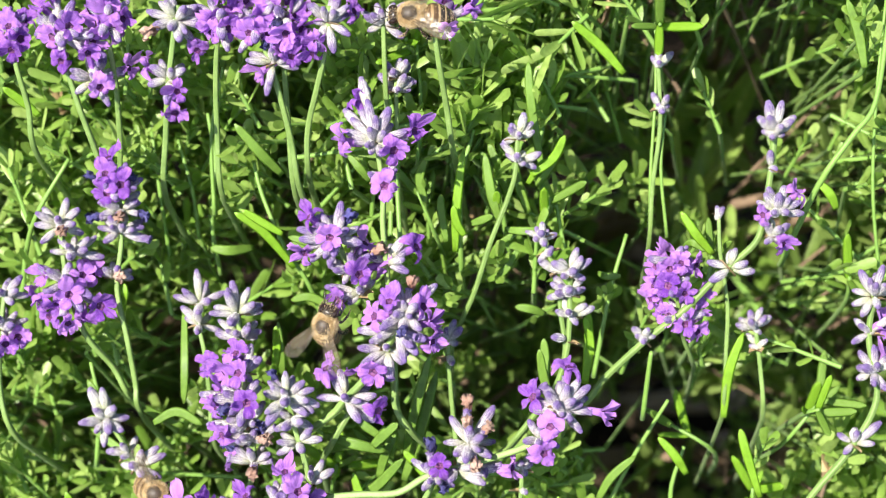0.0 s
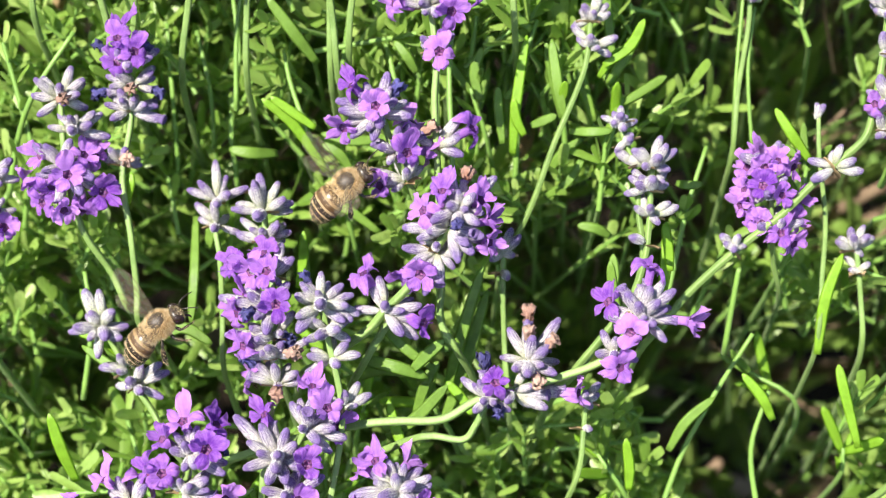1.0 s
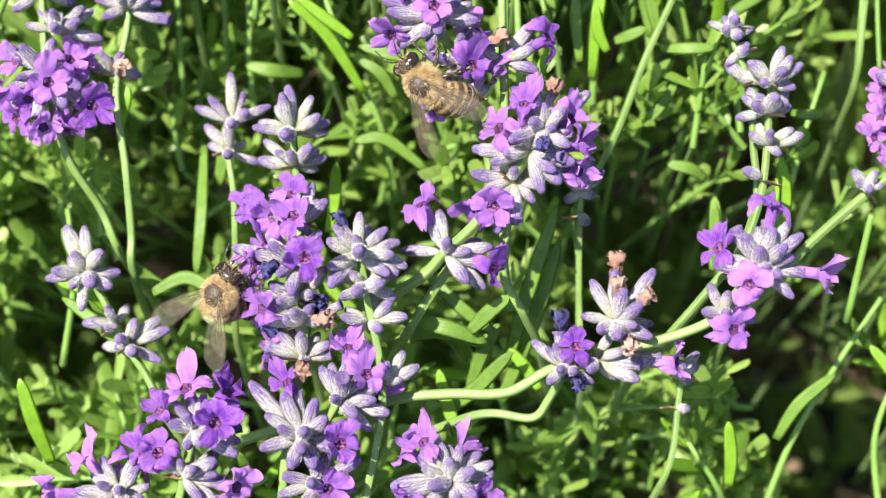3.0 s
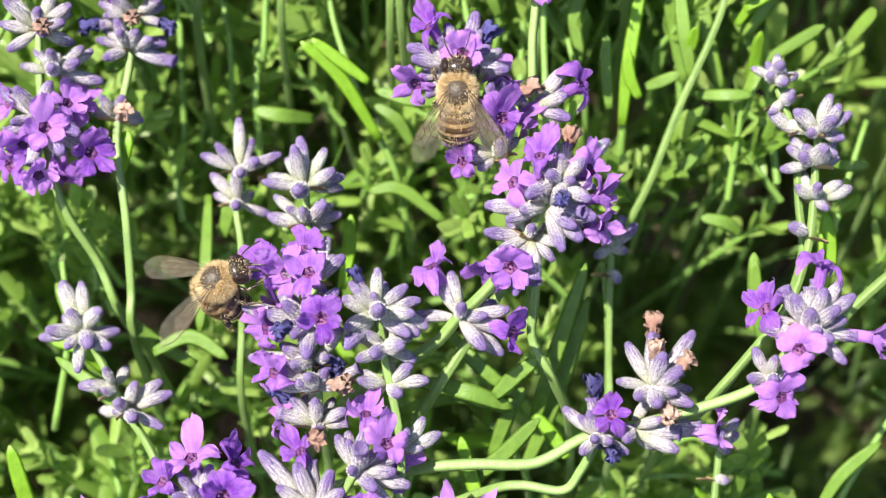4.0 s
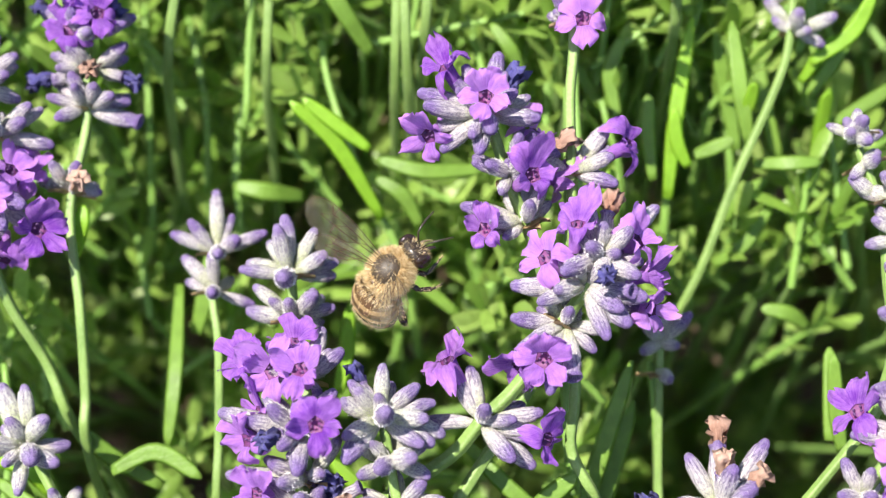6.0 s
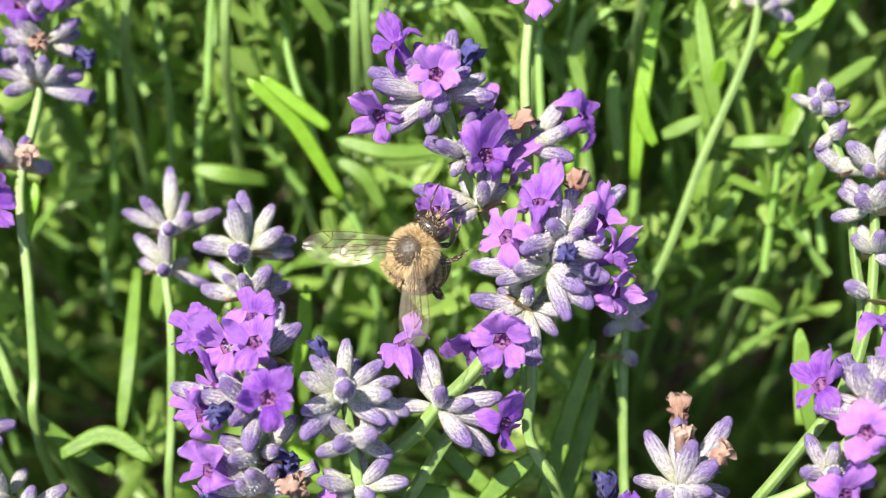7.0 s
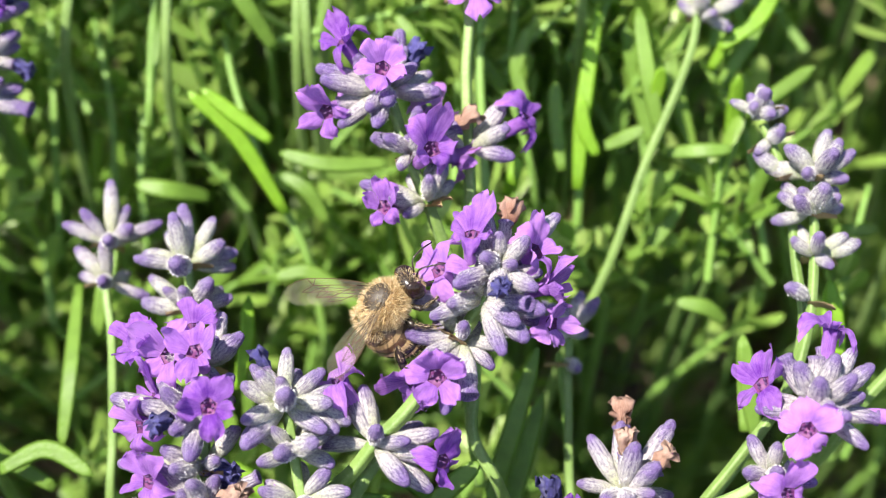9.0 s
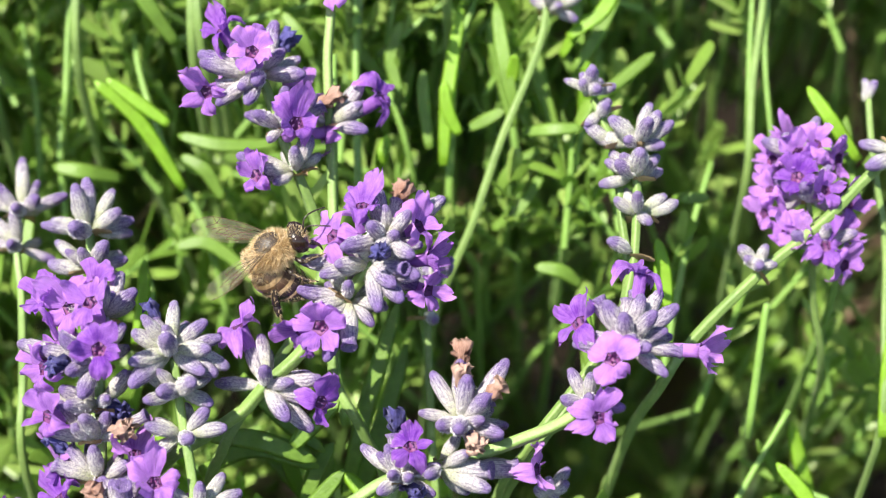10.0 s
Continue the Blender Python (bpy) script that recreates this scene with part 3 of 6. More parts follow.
spike_corner = lavender('lavender spike with violet buds and a trumpet-shaped purple flower', 10, [(-37.4, -89, 59.4), (-37.9, -63.6, 8.5), (-38.3, -55.1, -6), (-38.7, -49.9, -8), (-39.4, -43.3, -10)], 1.00,
    ((-39.5, -43.3, -10), [('g', -44.2, -37.9, -11), ('g', -49, -43.1, -11), ('b', -41.9, -38.3, -10), ('b', -37.6, -38.3, -10), ('b', -45.1, -42.4, -11), ('b', -35.3, -42.2, -11), ('b', -41.5, -43.7, -16), ('b', -37.5, -44, -16), ('b', -35.6, -43.7, -13), ('g', -37.1, -38.9, -8)], 3, 5.4), pale=False, flower=3.1)
spike_side_buds = lavender('lavender spike of closed violet-tipped buds on a slanting stalk', 11, [(-27.4, -68.9, 59), (-31, -43.7, 11), (-34.2, -35.5, -1), (-37.6, -28.8, -1), (-40.8, -23.9, -1), (-43, -19.3, -1), (-45.8, -14.4, -1)], 0.85,
    ((-45.8, -14.6, -1), [('b', -49, -8.4, -1), ('b', -45.7, -8.2, -1), ('b', -43.9, -12.3, 0), ('b', -41.1, -14.8, -1), ('b', -51.5, -15.4, -1), ('b', -47.2, -16.3, -5), ('b', -46.1, -19.6, -4), ('b', -42, -16.9, -5), ('b', -43.4, -16, -7), ('b', -46.5, -11.8, -5)], 1, 5.4),
     ((-41.7, -21.9, -1), [('b', -45, -21, -2), ('b', -42.4, -22.2, -4)], 0, 4.5),
     ((-40.3, -24.6, -1), [('b', -36.2, -20.4, -1), ('b', -34.5, -22, -1), ('b', -41.8, -24.6, -2), ('b', -38, -25.5, -6), ('b', -35.1, -26.5, -3), ('b', -39.3, -21.4, -1)], 0, 4.8), pale=True, flower=3.1)
spike_far_left = lavender('lavender spike with a purple crown and dry lower whorls', 12, [(-41.2, -48.9, 69), (-41, -23.1, 19.4), (-41, -14.2, 6), (-40.9, -9.3, 5), (-41.3, 0.3, 3), (-42.5, 10.5, 3), (-40.8, 20.6, 3), (-41.6, 30.6, 3)], 0.90,
    ((-41.5, 29.5, 3), [('f', -42.2, 37.1, 3), ('f', -41.9, 34.1, -2), ('f', -38.6, 31.6, -2), ('f', -42.3, 30.2, -1), ('w', -46.7, 33.2, 4), ('b', -38.5, 35.1, 3), ('w', -37.7, 32.5, 2), ('b', -35.7, 31.9, 3), ('b', -36.3, 30.2, -0), ('b', -39.7, 29, -3)], 3, 5.2),
     ((-40.3, 25.9, 3), [('b', -43.5, 28.3, 2), ('w', -46.6, 24.6, 3), ('b', -36.5, 27.3, 3), ('w', -35.1, 24.5, 3), ('d', -39.7, 25.1, -2), ('b', -43.7, 25.8, -0)], 2, 5.0),
     ((-40.9, 21.7, 3), [('b', -43.6, 20.2, -0), ('b', -45.1, 22.9, 2), ('b', -36.1, 22.6, 3), ('c', -34.7, 19.3, 2), ('b', -37.1, 22.6, -1), ('b', -41.5, 23.5, -2)], 2, 5.0),
     ((-42.3, 12.6, 3), [('b', -39, 12.6, 3), ('d', -40.7, 13.4, -1), ('b', -46.4, 13.9, 4)], 1, 4.5), pale=False, flower=2.9)
spike_far_left_full = lavender('lavender spike with a dense ball of purple flowers below grey buds', 13, [(-37.9, -45.7, 72.2), (-40.6, -20.6, 22), (-43, -12.3, 8), (-45.4, -5.9, 6), (-49.4, 2, 2), (-51.3, 12.6, -0), (-52, 24.3, -0)], 0.95,
    ((-51.9, 23.7, -0), [('b', -49.9, 29.2, -0), ('b', -55.2, 27.4, -0), ('b', -47.8, 27.1, -0), ('b', -56.7, 24.1, -1), ('b', -47.4, 21.9, -0), ('b', -55.3, 20.6, -2), ('b', -51.2, 26.1, -4), ('d', -50, 23.4, -6), ('b', -48.1, 24.5, -3)], 0, 5.4),
     ((-49.7, 18.3, -0), [('b', -54, 19, -1), ('b', -46, 19.5, -3), ('b', -45, 21.1, 1), ('b', -43.7, 17.1, -0), ('b', -48.9, 18.4, -6)], 1, 4.8),
     ((-51.9, 12.6, -0), [('f', -56.2, 14.3, -1), ('f', -47.2, 14.6, -3), ('f', -49.5, 11.1, -6), ('f', -55.3, 5.9, -3), ('f', -50.7, 4.4, -4), ('f', -44, 7.7, -3), ('f', -46.1, 14.6, -0), ('f', -58.9, 9.6, -0), ('b', -45.4, 10.2, -4), ('b', -47.3, 7.5, -5), ('b', -53.9, 11.3, -5), ('b', -49.7, 14.8, -6), ('f', -53.1, 8.2, -3), ('f', -48.7, 4, -0)], 4, 5.4), pale=False, flower=2.9)
spike_edge = lavender('lavender spike with grey buds and lower purple flowers', 14, [(-65.2, -51.9, 67.4), (-65.9, -26.1, 17.6), (-66.6, -17.3, 4), (-67.4, -8.7, 2), (-65.8, 2, -0), (-64, 10.9, -0)], 0.90,
    ((-64.1, 10.7, -0), [('b', -60.5, 13.9, -0), ('b', -63.4, 13.3, -0), ('b', -59.2, 10.1, -0), ('b', -61.4, 9.3, -4), ('b', -67, 13.3, -0)], 2, 5.2),
     ((-65, 4.2, -0), [('b', -61.7, 7.1, -0), ('b', -61.3, 4.6, -0), ('f', -61.5, 2.2, -2), ('b', -61.4, 5.6, -5), ('f', -63.6, 0.8, -3), ('f', -67.9, 3.2, -0)], 3, 5.2), pale=False, flower=3.1)
spike_twin_pale = lavender('thin lavender spike of small whitish buds', 15, [(24.7, -55.8, 66.5), (29.3, -31.7, 16.3), (33.4, -24.3, 2.4), (38.5, -17.6, -0), (42.8, -11.2, -1.6), (44.7, -4.4, -2.8), (44.2, 2.3, -3), (43.7, 9.9, -3), (41.5, 16.5, -3)], 0.80,
    ((41.1, 17.6, -3), [('b', 38.2, 19.1, -3), ('b', 40.2, 19.8, -3), ('b', 41.7, 20.6, -3), ('b', 42.7, 18.9, -3), ('b', 44.2, 17.7, -3), ('b', 39.5, 17.9, -6), ('b', 40.9, 19.5, -7), ('b', 41.8, 16.9, -7)], 0, 3.4),
     ((42.1, 14.9, -3), [('b', 43.2, 16.2, -5), ('b', 40.6, 12.8, -4), ('b', 42.8, 14.6, -6)], 0, 3.0),
     ((43.7, 11, -3), [('b', 40.4, 13.3, -4)], 0, 4.0), pale=True, flower=3.1)
spike_twin = lavender('lavender spike of violet-tipped buds set in small whorls', 16, [(23.8, -54.7, 62.5), (28.7, -30.7, 12.6), (32.9, -23.4, -1), (38.2, -16.9, -3), (42.8, -10.7, -4), (45, -4.1, -4.4), (45.8, 2.5, -4.4), (46, 6.8, -4.4), (46.4, 11.7, -4.4)], 0.80,
    ((46.3, 10.6, -4.4), [('b', 44.3, 13.6, -4.4), ('b', 47.4, 15.7, -4.4), ('b', 50.4, 13.3, -4.4), ('b', 46.8, 12.5, -10.4), ('b', 44.4, 10.6, -7.4), ('b', 48.6, 10, -7.4)], 1, 5.0),
     ((45.8, 6.8, -4.4), [('b', 42.5, 9.1, -4.4), ('b', 43.3, 7.6, -8.4), ('b', 45.9, 8.9, -10.4), ('b', 49.1, 7.5, -4.4), ('b', 41.6, 6.1, -4.4)], 1, 4.6),
     ((46, 2.4, -4.4), [('b', 49, 5, -4.4), ('b', 45.3, 4.5, -8.4), ('b', 47.2, 1.5, -6.4)], 0, 4.5),
     ((45.1, -2.1, -4.4), [('b', 42.6, -0.4, -7.4)], 0, 4.0), pale=True, flower=3.1)
spike_long = lavender('long arching lavender spike with lilac tip flowers and dried pink remnants', 17, [(-39.1, -63.8, 78.1), (-32.9, -43.4, 25.8), (-27.3, -39.4, 10), (-12.8, -33.9, 0), (-2.9, -31.2, -5), (3.5, -30.5, -6), (11.3, -30.2, -6.6), (17.1, -27.1, -7), (23.7, -25.4, -7.4), (31.3, -23.1, -8.6), (37.3, -20.7, -10), (40.2, -17.5, -11.4), (43.3, -12.9, -13)], 1.15,
    ((43.2, -13.3, -13), [('g', 45.3, -4.5, -13), ('f', 37.6, -10.3, -14), ('f', 41, -15.5, -19), ('g', 52, -14.4, -14), ('c', 40.2, -8, -14), ('c', 43.7, -8, -13), ('b', 47.1, -7.5, -13), ('b', 49, -9.1, -13), ('b', 45.8, -10.6, -18), ('b', 45.3, -14.4, -18), ('b', 47, -16.9, -17), ('b', 37.4, -13.3, -13), ('b', 40.9, -9.1, -17), ('b', 44.7, -8.4, -16)], 4, 5.6),
     ((39.1, -19.5, -11), [('b', 36, -19.1, -14), ('b', 39, -19.2, -16), ('f', 40.3, -21.2, -16)], 1, 4.6),
     ((25.6, -20.9, -7.4), [('b', 22.1, -15.3, -7.4), ('b', 25.2, -13.9, -7.4), ('b', 30.9, -13.9, -6.4), ('d', 25.7, -12.2, -6.4), ('d', 25.7, -15.3, -10.4), ('d', 29.9, -17, -9.4), ('b', 28.8, -17.8, -9.4), ('b', 20.9, -19.6, -9.4), ('b', 22.8, -21.7, -12.4), ('b', 30, -22.7, -11.4), ('b', 25.1, -21.9, -15.4), ('b', 26.1, -16, -12.4), ('d', 27, -23.7, -13.4)], 3, 5.4),
     ((22.9, -25.7, -7.4), [('g', 34.6, -26.1, -7.4), ('c', 29, -26, -9.4), ('b', 28.4, -28.6, -9.4), ('b', 21.9, -26.8, -12.4)], 0, 4.8), pale=False, flower=3.1)
spike_kinked = lavender('short lavender spike on a kinked stalk with one purple flower', 18, [(-12, -63.5, 73.5), (-6.5, -42.6, 20.4), (-1.8, -38, 4), (5.8, -34.1, -3), (9.7, -33.2, -5), (14.7, -33.6, -6.4), (16.8, -31.1, -7), (18.7, -27.4, -8)], 1.00,
    ((18.9, -26.9, -8), [('f', 20, -23.3, -13), ('w', 18.3, -19.9, -8), ('b', 14.5, -23.2, -8), ('b', 16.5, -23.9, -9), ('b', 16.3, -28.5, -11), ('w', 20.7, -28.8, -10), ('b', 22.5, -28.7, -9), ('b', 17.7, -26.6, -13)], 2, 4.8), pale=False, flower=3.1)
spike_slanting = lavender('slanting lavender stalk with pale bud whorls and lilac tips', 19, [(40.5, -47.8, 68.8), (44.9, -23.6, 18.2), (48.7, -16.2, 4), (52.2, -11.3, 2), (59.9, -4, -0), (67.6, 2, -1), (73.1, 7.2, -1), (78, 11.3, -1), (81.8, 14.9, -1), (83.2, 19.7, -1), (84.7, 27.7, -1), (85.7, 35.1, -1)], 0.95,
    ((85.7, 35.1, -1), [('b', 84.2, 41.2, -1), ('b', 87.1, 41.1, -1), ('b', 82.7, 38.4, -1), ('b', 89.6, 38.1, -1), ('b', 84.4, 38.7, -6), ('b', 86.1, 36.8, -6), ('b', 83.1, 35.1, -2), ('b', 84.1, 34.4, -5), ('b', 87.1, 34.3, -3)], 1, 4.8),
     ((84.8, 28.4, -1), [('b', 85.5, 28.6, -3), ('b', 84.4, 32.1, -2)], 0, 3.5),
     ((85.6, 20.3, -2), [('b', 81.7, 22.3, -2), ('b', 83.8, 25, -2), ('b', 87.2, 25.2, -2), ('g', 90, 24.4, -2), ('g', 82, 20.1, -5), ('b', 84.3, 20.4, -7), ('b', 87.3, 20.9, -6), ('b', 90.7, 19.5, -2), ('b', 82.3, 18, -2), ('b', 85.6, 24, -6)], 2, 4.8),
     ((84.7, 15.7, -2), [('b', 83.2, 14.6, -4), ('b', 85.6, 18.1, -6), ('f', 86.7, 14, -4), ('b', 88.5, 14.8, -2)], 1, 4.5),
     ((76.6, 9.9, -1.4), [('b', 77.3, 13.8, -1.4), ('b', 72.3, 11.4, -1.4), ('b', 72.7, 7.4, -3.4), ('b', 81, 8.6, -2.4), ('b', 79.8, 10.4, -1.4)], 0, 4.5),
     ((59.7, -2.9, -0.6), [('b', 57.8, -0.6, -1.6), ('b', 60.9, -1, -2.6), ('b', 62.1, -2.5, -0.6), ('b', 59.7, -3, -3.6), ('b', 58.4, -2.3, -2.6)], 0, 3.0), pale=True, flower=2.6)
spike_round = lavender('lavender spike packed with open lilac flowers', 20, [(73.8, -41.4, 89.4), (72.1, -18.5, 35.3), (70.6, -12.3, 18), (68.3, -5.8, 10), (67.2, -0.6, 4), (66.7, 4.8, 2), (66.6, 12.5, 2)], 0.70,
    ((66.2, 10.5, 2), [('f', 62.2, 10.7, 2), ('f', 63.8, 13.3, 3), ('f', 67.6, 11.4, -2), ('f', 71, 9.7, 1), ('f', 65.1, 9.9, -2)], 3, 5.0),
     ((66.4, 5.3, 2), [('f', 61.5, 6.5, 1), ('f', 68.1, 5.4, -3), ('f', 71.9, 4.7, 1), ('f', 60.9, 3.6, 2), ('f', 64.4, 7.4, -3), ('b', 65.3, 5.9, -4)], 3, 5.0),
     ((67.1, -0.3, 2.4), [('f', 71.2, 0.8, 1.4), ('f', 64.4, 0.9, -0.6), ('f', 68, -0.4, -1.6), ('f', 70.6, -3.1, 0.4), ('f', 63, 2.3, 1.4)], 2, 5.0), pale=False, flower=2.7)
spike_bare = lavender('bare green flower stalk with a swollen tip', 21, [(74.7, -54.8, 71.3), (75.3, -28.9, 22.6), (75.7, -19.9, 10), (76.5, -8.3, 9), (76.9, 1, 8), (75.6, 11.4, 6), (75.5, 18.6, 6)], 0.70,
    ((75.5, 19.4, 6), [('b', 75.4, 21, 6), ('b', 76.1, 20.9, 6)], 0, 3.0), pale=True, flower=3.1)
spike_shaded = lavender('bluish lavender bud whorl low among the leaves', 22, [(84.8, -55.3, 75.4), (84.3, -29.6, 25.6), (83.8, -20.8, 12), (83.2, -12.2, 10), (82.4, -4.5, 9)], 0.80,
    ((82.1, -4, 9), [('b', 79.4, -1.8, 9), ('b', 81.1, -0.3, 9), ('b', 83.4, 0.2, 9), ('b', 84.7, -1.8, 9), ('b', 83.5, -5.4, 9), ('b', 81, -1.8, 4)], 1, 4.6),
     ((82.6, -7.9, 9), [('b', 81, -7.3, 9), ('b', 84.6, -6.3, 9)], 1, 4.0), pale=True, flower=3.1)
spike_right = lavender('tall lavender spike with bud whorls and violet tips', 23, [(77.7, -75.5, 64.1), (81.8, -51, 13.9), (85.4, -43.3, -0), (91.1, -34.3, -3), (98.2, -25.9, -3), (103.3, -16.2, -3), (102, -4.6, -3), (103.2, 4, -3)], 0.95,
    ((103, 3.5, -3), [('b', 100.6, 8.7, -3), ('b', 104.8, 9.6, -3), ('b', 99.1, 5.1, -3), ('b', 102.5, 7.1, -8), ('b', 99, 1.8, -3), ('b', 100.4, -0, -5), ('b', 103.2, 2.1, -7)], 2, 5.0),
     ((102.3, -3.5, -3), [('b', 98.4, -5, -4), ('f', 105.5, -2, -3)], 0, 4.5),
     ((103, -11, -3), [('b', 99.9, -6.9, -3), ('b', 102.8, -5.7, -3), ('b', 105.2, -8, -3), ('b', 99.5, -12.4, -3), ('b', 101.7, -12.4, -8), ('b', 100.1, -8.9, -8), ('b', 104.4, -14.1, -6), ('g', 105.6, -7.2, -2)], 2, 5.0),
     ((98.7, -24.8, -3), [('b', 95.6, -22.8, -3), ('b', 96.7, -26.4, -5), ('b', 101.5, -21.3, -3), ('b', 104.3, -21, -3)], 0, 4.8), pale=False, flower=3.1)
spike_top_a = lavender('lavender spike in full purple bloom among fresh leaves', 24, [(-43.5, -3.1, 77.3), (-44.1, 21.9, 25.4), (-44.6, 30, 10), (-45.2, 37.2, 6), (-46.7, 46.4, 2), (-48.1, 55.2, -0), (-49.2, 61.7, -0)], 0.95,
    ((-48.7, 61.1, -0), [('f', -45, 62.1, -5), ('f', -50.4, 59.9, -2), ('f', -41.3, 58.6, -2), ('f', -42, 56.4, -4), ('f', -48.4, 55.1, -3), ('f', -52.1, 66.3, -0), ('f', -41.8, 65, -0), ('f', -37, 61, -0), ('b', -53.7, 60.8, -0), ('b', -41.2, 59.7, -4), ('b', -46.7, 58.3, -6), ('b', -39.3, 55.9, -2), ('b', -43.6, 60.4, -5), ('f', -50.2, 69.2, -0), ('b', -45.5, 66.8, -0)], 5, 5.4),
     ((-43.2, 51.7, 1), [('f', -40.6, 49.9, -4), ('b', -43.1, 52.8, -1), ('b', -46.8, 48.8, 1), ('b', -39.8, 46.5, -1), ('b', -39.3, 52.5, 1), ('f', -36.1, 53.5, 4)], 2, 5.0), pale=False, flower=2.9)
spike_top_b = lavender('lavender spike with magenta flowers leaning over the leaves', 25, [(-60.1, 5.2, 76.6), (-59.3, 30.3, 25.1), (-58.7, 38.6, 10), (-57.9, 46.7, 6), (-58.2, 54.5, 2), (-59.1, 62.2, 2)], 0.90,
    ((-58.8, 61.6, 2), [('f', -58.1, 63, -2), ('f', -56.3, 59.9, -0), ('f', -58.3, 57.7, -1), ('f', -55.6, 64.1, 2), ('f', -61.8, 59.6, 1), ('b', -56.2, 62.1, -2), ('b', -59.9, 65.4, 2)], 4, 5.2), pale=False, flower=2.8)
spike_top_c = lavender('lavender spike with silver-white buds and a few purple flowers', 26, [(-36.1, -4.1, 75.8), (-34.6, 21.1, 24.7), (-33.2, 29.5, 10), (-31.3, 38.7, 6), (-29, 49.8, 2), (-26.3, 61.5, -0), (-25.5, 64.7, -0)], 0.95,
    ((-26.1, 62, -0), [('b', -31.8, 63.9, -0), ('d', -31.6, 59.9, -2), ('b', -26.6, 60, -5), ('b', -23.5, 59.1, -4), ('b', -28.7, 65.9, -0), ('b', -23.7, 64.8, -0), ('b', -20.8, 62.3, -1), ('f', -18, 61.1, -3), ('f', -22, 55.5, -2), ('b', -24.5, 57.8, -5), ('b', -30.2, 61.2, -2)], 3, 5.4),
     ((-28.7, 50.9, 2), [('g', -33.7, 54.1, 2), ('f', -26.7, 48.3, -2), ('f', -27.5, 43.7, -1), ('b', -32.9, 50, 2), ('b', -28.2, 46.2, -2)], 2, 4.8), pale=True, flower=2.9)
spike_top_d = lavender('lavender spike of mixed purple blossoms and faded blue flowers', 27, [(-5.4, -5.6, 75.9), (-5.8, 19.7, 24.8), (-6.2, 28.2, 10), (-6.6, 37.5, 6), (-7.6, 46.5, 2), (-9.4, 55.3, -0), (-10.6, 61.8, -0)], 0.95,
    ((-10.4, 60.7, -0), [('f', -12, 58.9, -4), ('f', -9.4, 61.2, -3), ('w', -6.7, 61.6, -1), ('w', -8.8, 56.2, -2), ('b', -5.8, 59.2, -1), ('f', -15.4, 63.1, -0), ('b', -14.1, 55.1, -1), ('f', -5.6, 64.7, -0), ('b', -10.6, 57.1, -5)], 4, 5.4),
     ((-8, 53.1, -0), [('f', -3.8, 54.4, -4), ('g', -11.2, 51, -1), ('b', -9, 48.8, -2), ('b', -9.9, 46.8, -1), ('f', -5.7, 55.7, -3), ('b', -3.2, 51.8, -0)], 3, 5.2), pale=False, flower=2.9)
spike_top_e = lavender('lavender spike with plump grey buds and hanging violet flowers', 28, [(-6, -1.9, 76.6), (-5.1, 23.2, 25.1), (-4.2, 31.4, 10), (-3.2, 39.5, 6), (-0.5, 47.3, 2), (2.3, 55.8, -1), (3.3, 63.1, -1)], 0.95,
    ((2.9, 60, -1), [('f', -1.2, 63.2, -1), ('f', 8.6, 62, -1), ('b', 7.4, 57.5, -3), ('b', 6.4, 60.7, -2), ('b', 0.3, 60.1, -2), ('f', -0.2, 53.7, -5), ('f', 0.8, 55.9, -4), ('b', 3.8, 54.2, -3), ('b', 5.3, 64.6, -1), ('b', 2.6, 62.7, -6), ('f', 5.5, 67.2, -1)], 4, 5.4), pale=False, flower=2.9)
spike_top_f = lavender('shaded lavender bud whorl on a thin green stalk', 29, [(12, -7.2, 81.9), (12.5, 18.2, 30.7), (12.9, 26.6, 16), (13.6, 36, 12), (14.1, 48.3, 10)], 0.80,
    ((14.4, 48.8, 10), [('b', 11.8, 50.6, 10), ('b', 14.9, 52.4, 10), ('b', 17.3, 50.6, 10), ('b', 18.3, 47.5, 10), ('b', 13.5, 50.2, 6)], 1, 5.0),
     ((14.2, 46.3, 10), [('b', 12.1, 46.6, 10), ('b', 15, 46.3, 5), ('b', 17.1, 46.2, 10)], 1, 4.6), pale=True, flower=3.1)
spike_top_g = lavender('lavender spike with lilac flowers visited by a honeybee', 30, [(25.3, 1.1, 76.7), (24.8, 26.3, 25.1), (24.5, 34.5, 10), (24, 42.5, 6), (23.2, 52.5, -0), (22.7, 60, -2)], 0.95,
    ((22.9, 58.9, -2), [('b', 17.4, 58.7, -3), ('f', 26.1, 57.1, -6), ('f', 31.2, 61.6, -2), ('b', 26.7, 59.8, -4), ('b', 18.5, 61.3, -2), ('f', 25.5, 63, -2), ('b', 25, 60.4, -6)], 3, 5.4), pale=False, flower=2.9)
spike_top_h = lavender('shaded lavender spike with drooping bluish buds', 31, [(11.9, 0.4, 75.7), (12, 26.2, 25.7), (12.1, 34.9, 12), (12.1, 42.9, 10), (12.5, 51.8, 6), (12.9, 59.4, 4)], 0.85,
    ((13, 58.9, 4), [('b', 9.7, 58, 4), ('b', 12.4, 62.1, 4), ('b', 16.7, 56.2, 4), ('b', 8.9, 61.8, 4), ('b', 15.5, 59.3, 1)], 3, 5.4), pale=False, flower=3.1)
